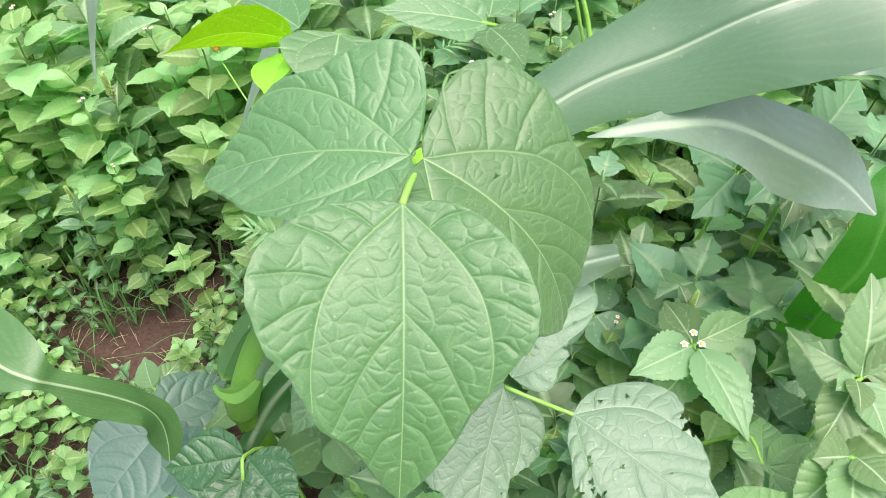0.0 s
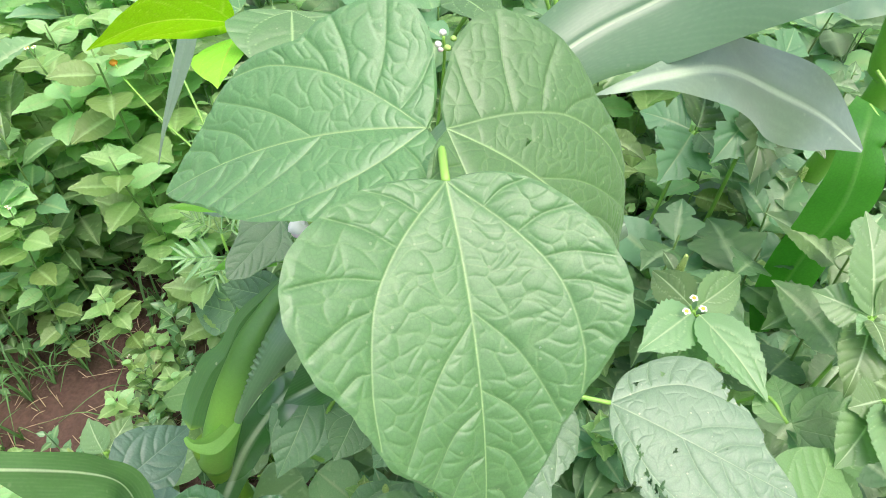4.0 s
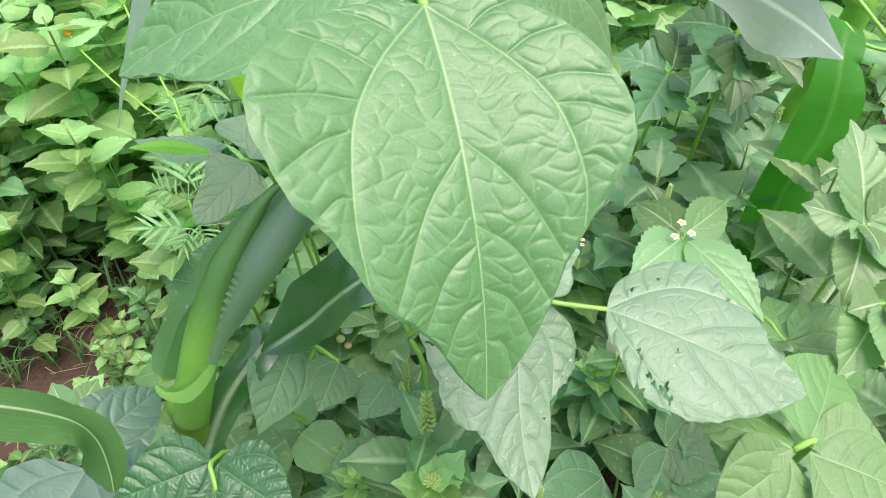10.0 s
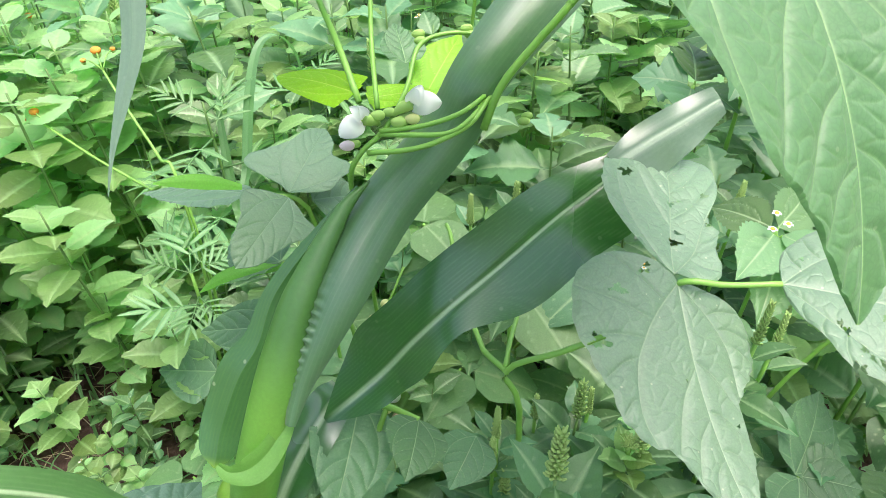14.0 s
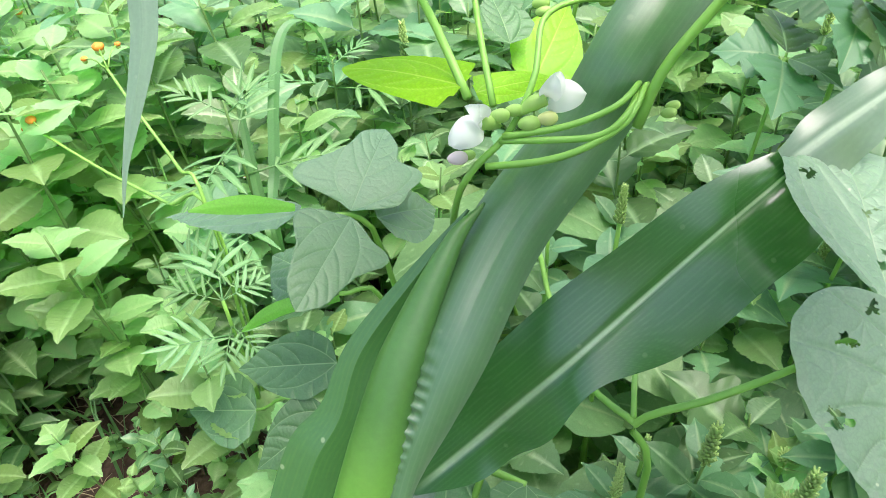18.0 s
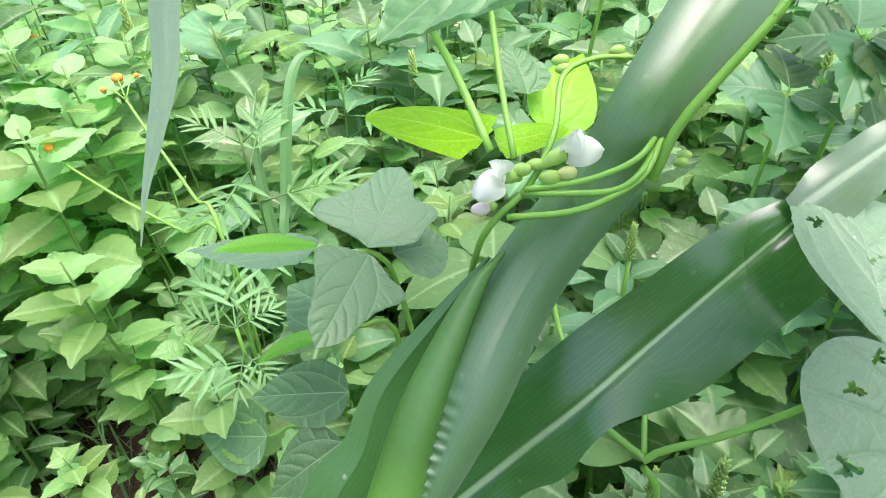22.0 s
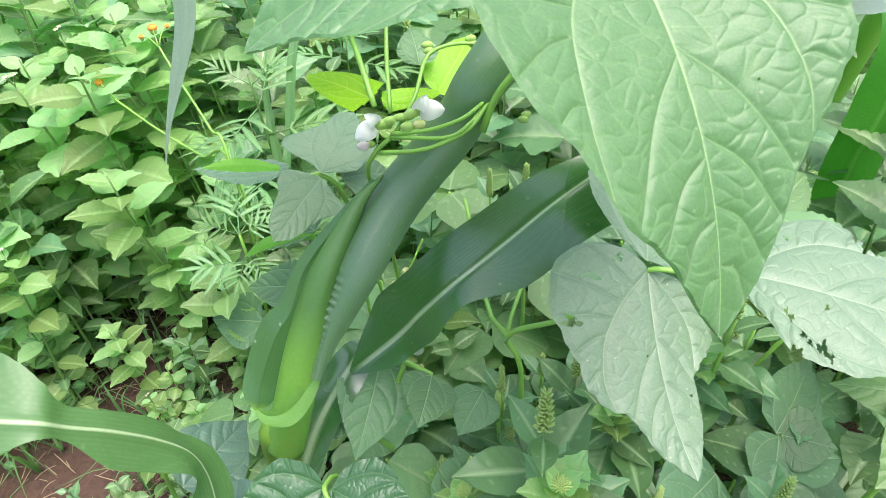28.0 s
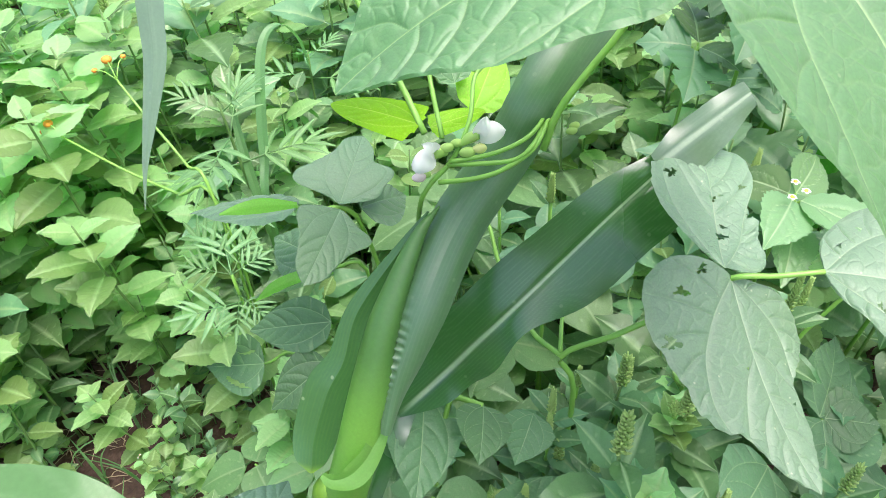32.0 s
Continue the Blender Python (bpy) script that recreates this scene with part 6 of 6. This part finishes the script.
def rosette(label, at, size, seed, material_kind="smooth"):
    """An amaranth whose young leaves crowd round a pale bud cluster at its tip."""
    r = np.random.default_rng(seed)
    p = thing("amaranth_plant", label, "amaranth plant", "amaranth plant patch")
    x, y, z = at
    part("stem", stem_mesh("stem", [(x + 0.01, y + 0.015, -0.01), (x + 0.008, y + 0.01, z * 0.5), (x, y, z)], 0.0032, 0.0018, STEM, 10, 7), p)
    for k in range(17):
        f = k / 16
        me = LEAVES[material_kind if f < 0.55 else "soft"][k % 2]
        m = Matrix.Translation((x, y, z - 0.05 * (1 - f) - 0.004)) @ Euler((radians(-8 + 62 * f + r.uniform(-8, 8)), radians(r.uniform(-12, 12)), radians(137.5 * k + r.uniform(-10, 10))), "XYZ").to_matrix().to_4x4() @ Matrix.Scale(size * (1.05 - 0.75 * f), 4)
        part("leaf", me, p, "", m)
    buds = []
    for k in range(40):
        a, rad = k * 2.4, 0.0012 * math.sqrt(k)
        v, f = tube([(0, 0, 0), (rad * 0.6 * math.cos(a), rad * 0.6 * math.sin(a), 0.003), (rad * math.cos(a), rad * math.sin(a), 0.0065 - 0.00005 * k)], 0.0012, 0.0005, 3, 4)
        buds.append((v + np.array((x, y, z)), f))
    part("bud_head", joined("bud_head", buds, SPIKE, False), p, "pale green bud cluster")
    return p


for at, size, seed in (((-0.0222, 0.1930, 0.4367), 1.25, 1), ((0.1066, 0.2889, 0.3597), 1.1, 2), ((0.0219, 0.3486, 0.3128), 0.9, 3), ((0.0532, 0.2501, 0.4077), 0.95, 4), ((0.1633, 0.2722, 0.3783), 0.9, 5), ((0.1351, 0.2680, 0.4138), 0.9, 6), ((-0.0716, 0.2471, 0.3592), 0.9, 7), ((0.1540, 0.1442, 0.3430), 1.0, 8), ((-0.0737, 0.2867, 0.3264), 0.8, 9)):
    rosette("amaranth with pale crowded top leaves and dull oval lower leaves", at, size, seed)


def spike_weed(tip, length, seed):
    """An amaranth that ends in a knobbly seed spike."""
    r = np.random.default_rng(seed)
    p = thing("amaranth_plant", "amaranth with a knobbly upright green seed spike", "amaranth plant", "amaranth plant patch")
    x, y, z = tip
    part("stem", stem_mesh("stem", [(x + 0.012, y + 0.02, -0.01), (x + 0.008, y + 0.012, z * 0.55), (x, y, z - length)], 0.0028, 0.0015, STEM, 12, 7), p)
    sp = []
    for k in range(110):
        f = k / 110
        a, rad = k * 2.4, 0.0034 * (1 - 0.55 * f) * (1 + 0.3 * math.sin(k * 0.9))
        v, q = tube([(0, 0, 0), (rad * 0.7 * math.cos(a), rad * 0.7 * math.sin(a), 0.0016), (rad * math.cos(a), rad * math.sin(a), 0.0036)], 0.0013, 0.0005, 3, 4)
        sp.append((v + np.array((x, y, z - length + f * length)), q))
    part("seed_spike", joined("seed_spike", sp, SPIKE, False), p, "knobbly pale green seed spike")
    for k in range(9):
        f = k / 8
        m = Matrix.Translation((x + 0.006 * (1 - f), y + 0.01 * (1 - f), z - length - 0.005 - 0.11 * (1 - f))) @ Euler((radians(-5 + 30 * f + r.uniform(-10, 10)), radians(r.uniform(-12, 12)), radians(137.5 * k + r.uniform(-10, 10))), "XYZ").to_matrix().to_4x4() @ Matrix.Scale(1.15 - 0.6 * f, 4)
        part("leaf", LEAVES["smooth"][k % 2], p, "", m)
    return p


for tip, length, seed in (((0.0457, 0.4086, 0.5172), 0.026, 1), ((-0.0183, 0.3008, 0.4212), 0.030, 2), ((0.1419, 0.2542, 0.4995), 0.036, 3), ((0.2356, 0.3807, 0.4832), 0.022, 4), ((0.0446, 0.4859, 0.4569), 0.030, 5), ((0.1809, 0.2674, 0.4620), 0.040, 6), ((-0.0237, 0.2953, 0.3975), 0.02, 7), ((0.0014, 0.2647, 0.3638), 0.024, 8), ((0.0665, 0.3133, 0.3859), 0.026, 9), ((-0.0539, 0.2780, 0.3452), 0.018, 10), ((0.0660, 0.1974, 0.3642), 0.02, 11), ((0.0339, 0.3355, 0.3683), 0.026, 12), ((0.0205, 0.2055, 0.3577), 0.02, 13)):
    spike_weed(tip, length, seed)


def bean_bush(seed):
    """A low bean plant: five stalks from one foot, three leaflets on each."""
    r = np.random.default_rng(seed)
    p = thing("bean_plant", "low bean plant with dark three-part leaves in the shade", "bean plant", "bean plants")
    for k in range(5):
        a = 72 * k + r.uniform(-20, 20)
        reach, z = r.uniform(0.03, 0.09), r.uniform(0.20, 0.36)
        c = Vector((reach * math.cos(radians(a)), reach * math.sin(radians(a)), z))
        petiole("leaf_stalk", p, [(0, 0, -0.01), (c.x * 0.3, c.y * 0.3, z * 0.6), tuple(c)], 0.0022, 0.0013, STEM, 10)
        for d, l in ((0, 0.075), (110, 0.062), (-110, 0.062)):
            b = radians(a + d)
            tip = c + Vector((math.cos(b), math.sin(b), -0.28 + r.uniform(-0.12, 0.15))) * l
            start = c + Vector((math.cos(b), math.sin(b), 0)) * (0.012 if d == 0 else 0.003)
            leaflet("leaflet", p, start, tip, (0.25 * math.cos(b), 0.25 * math.sin(b), 1), 0.058 if d == 0 else 0.05, (BEAN_DARK, BEAN_PALE)[int(seed % 2)], (25, 31), "", seed * 10 + k, 30, sag=0.06, fold=0.05, quilt=0.012)
    return p


BUSH = [bean_bush(1), bean_bush(2)]
BUSH[0].matrix_basis, BUSH[1].matrix_basis = pose(-0.075, 0.335, 0, 0, 0, 0), pose(0.30, 0.30, 0, 0, 0, 40)
for i, (x, y, rot, s) in enumerate(((0.03, 0.37, 60, 1.0), (0.22, 0.45, 200, 1.1), (-0.05, 0.48, 20, 1.05), (-0.08, 0.22, 110, 0.8), (0.20, 0.24, 250, 1.0), (-0.20, 0.46, 80, 0.8), (-0.14, 0.40, 280, 0.85), (0.08, 0.55, 330, 1.2), (0.40, 0.52, 30, 1.2), (-0.30, 0.24, 45, 0.6))):
    copy_thing(BUSH[1 if i in (1, 4, 8) else 0], pose(x, y, 0, 0, 0, rot) @ Matrix.Scale(s, 4))


def scattered(name, label, category, count, area, build, material, seed):
    """Small growth that nobody would count, as one mesh."""
    r = np.random.default_rng(seed)
    pieces = []
    while len(pieces) < count:
        x, y = r.uniform(*area[0]), r.uniform(*area[1])
        pieces += build(x, y, r)
    tagged(new(name, joined(name, pieces, material)), label, category, kind="stuff")


def seedling(x, y, r):
    out = []
    if math.hypot((x + 0.48) / 1.4, y - 0.61) < 0.085 and r.uniform() < 0.93:
        return out
    h = r.uniform(0.02, 0.10)
    for k in range(int(r.integers(3, 7))):
        l = r.uniform(0.014, 0.03)
        v, f, ve = leaf_shape(l, l * 0.62, outline_ovate, 5, 8, [(np.array([(0, 0), (0, l)]), 0.6, 0.03)], 1, sag=0.06, fold=0.15, back=0, quilt=0)
        m = np.array(Matrix.Translation((x, y, h * r.uniform(0.5, 1))) @ Euler((radians(r.uniform(-20, 35)), 0, radians(r.uniform(0, 360))), "XYZ").to_matrix().to_4x4())
        out.append((v @ m[:3, :3].T + m[:3, 3], f, ve))
    v, f = tube([(x, y, -0.01), (x + 0.004, y, h * 0.5), (x, y, h)], 0.0009, 0.0007, 3, 4)
    out.append((v, f, np.full(len(v), 0.5)))
    return out


def grass_tuft(x, y, r):
    out = []
    for k in range(int(r.integers(3, 8))):
        a, l = r.uniform(0, 6.28), r.uniform(0.05, 0.16)
        w = r.uniform(0.003, 0.006)
        c = smooth_line([(x, y, -0.005), (x + 0.25 * l * math.cos(a), y + 0.25 * l * math.sin(a), 0.6 * l), (x + 0.75 * l * math.cos(a), y + 0.75 * l * math.sin(a), 0.62 * l)], 9)
        s = np.array((-math.sin(a), math.cos(a), 0.1)) * w / 2 * np.linspace(1, 0.05, 9)[:, None]
        v = np.concatenate([c - s, c, c + s])
        v[9:18, 2] -= w * 0.25
        f = [(j * 9 + i, (j + 1) * 9 + i, (j + 1) * 9 + i + 1, j * 9 + i + 1) for j in range(2) for i in range(8)]
        out.append((v, f, np.zeros(27)))
    return out


def straw(x, y, r):
    a, l = r.uniform(0, 6.28), r.uniform(0.01, 0.05)
    z = r.uniform(0.0, 0.012)
    v, f = tube([(x, y, z), (x + l * 0.5 * math.cos(a), y + l * 0.5 * math.sin(a), z + 0.004), (x + l * math.cos(a), y + l * math.sin(a), z + r.uniform(-0.004, 0.01))], 0.0007, 0.0005, 4, 4)
    return [(v, f)]


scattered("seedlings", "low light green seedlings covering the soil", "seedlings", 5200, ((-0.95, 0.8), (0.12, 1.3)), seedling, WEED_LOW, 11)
scattered("grass", "thin green grass tufts among the weeds", "grass", 1300, ((-0.9, 0.8), (0.35, 1.5)), grass_tuft, GRASS, 12)
scattered("straw_litter", "dry straw bits on the bare soil", "plant litter", 420, ((-0.75, -0.2), (0.4, 0.9)), straw, STRAW, 13)
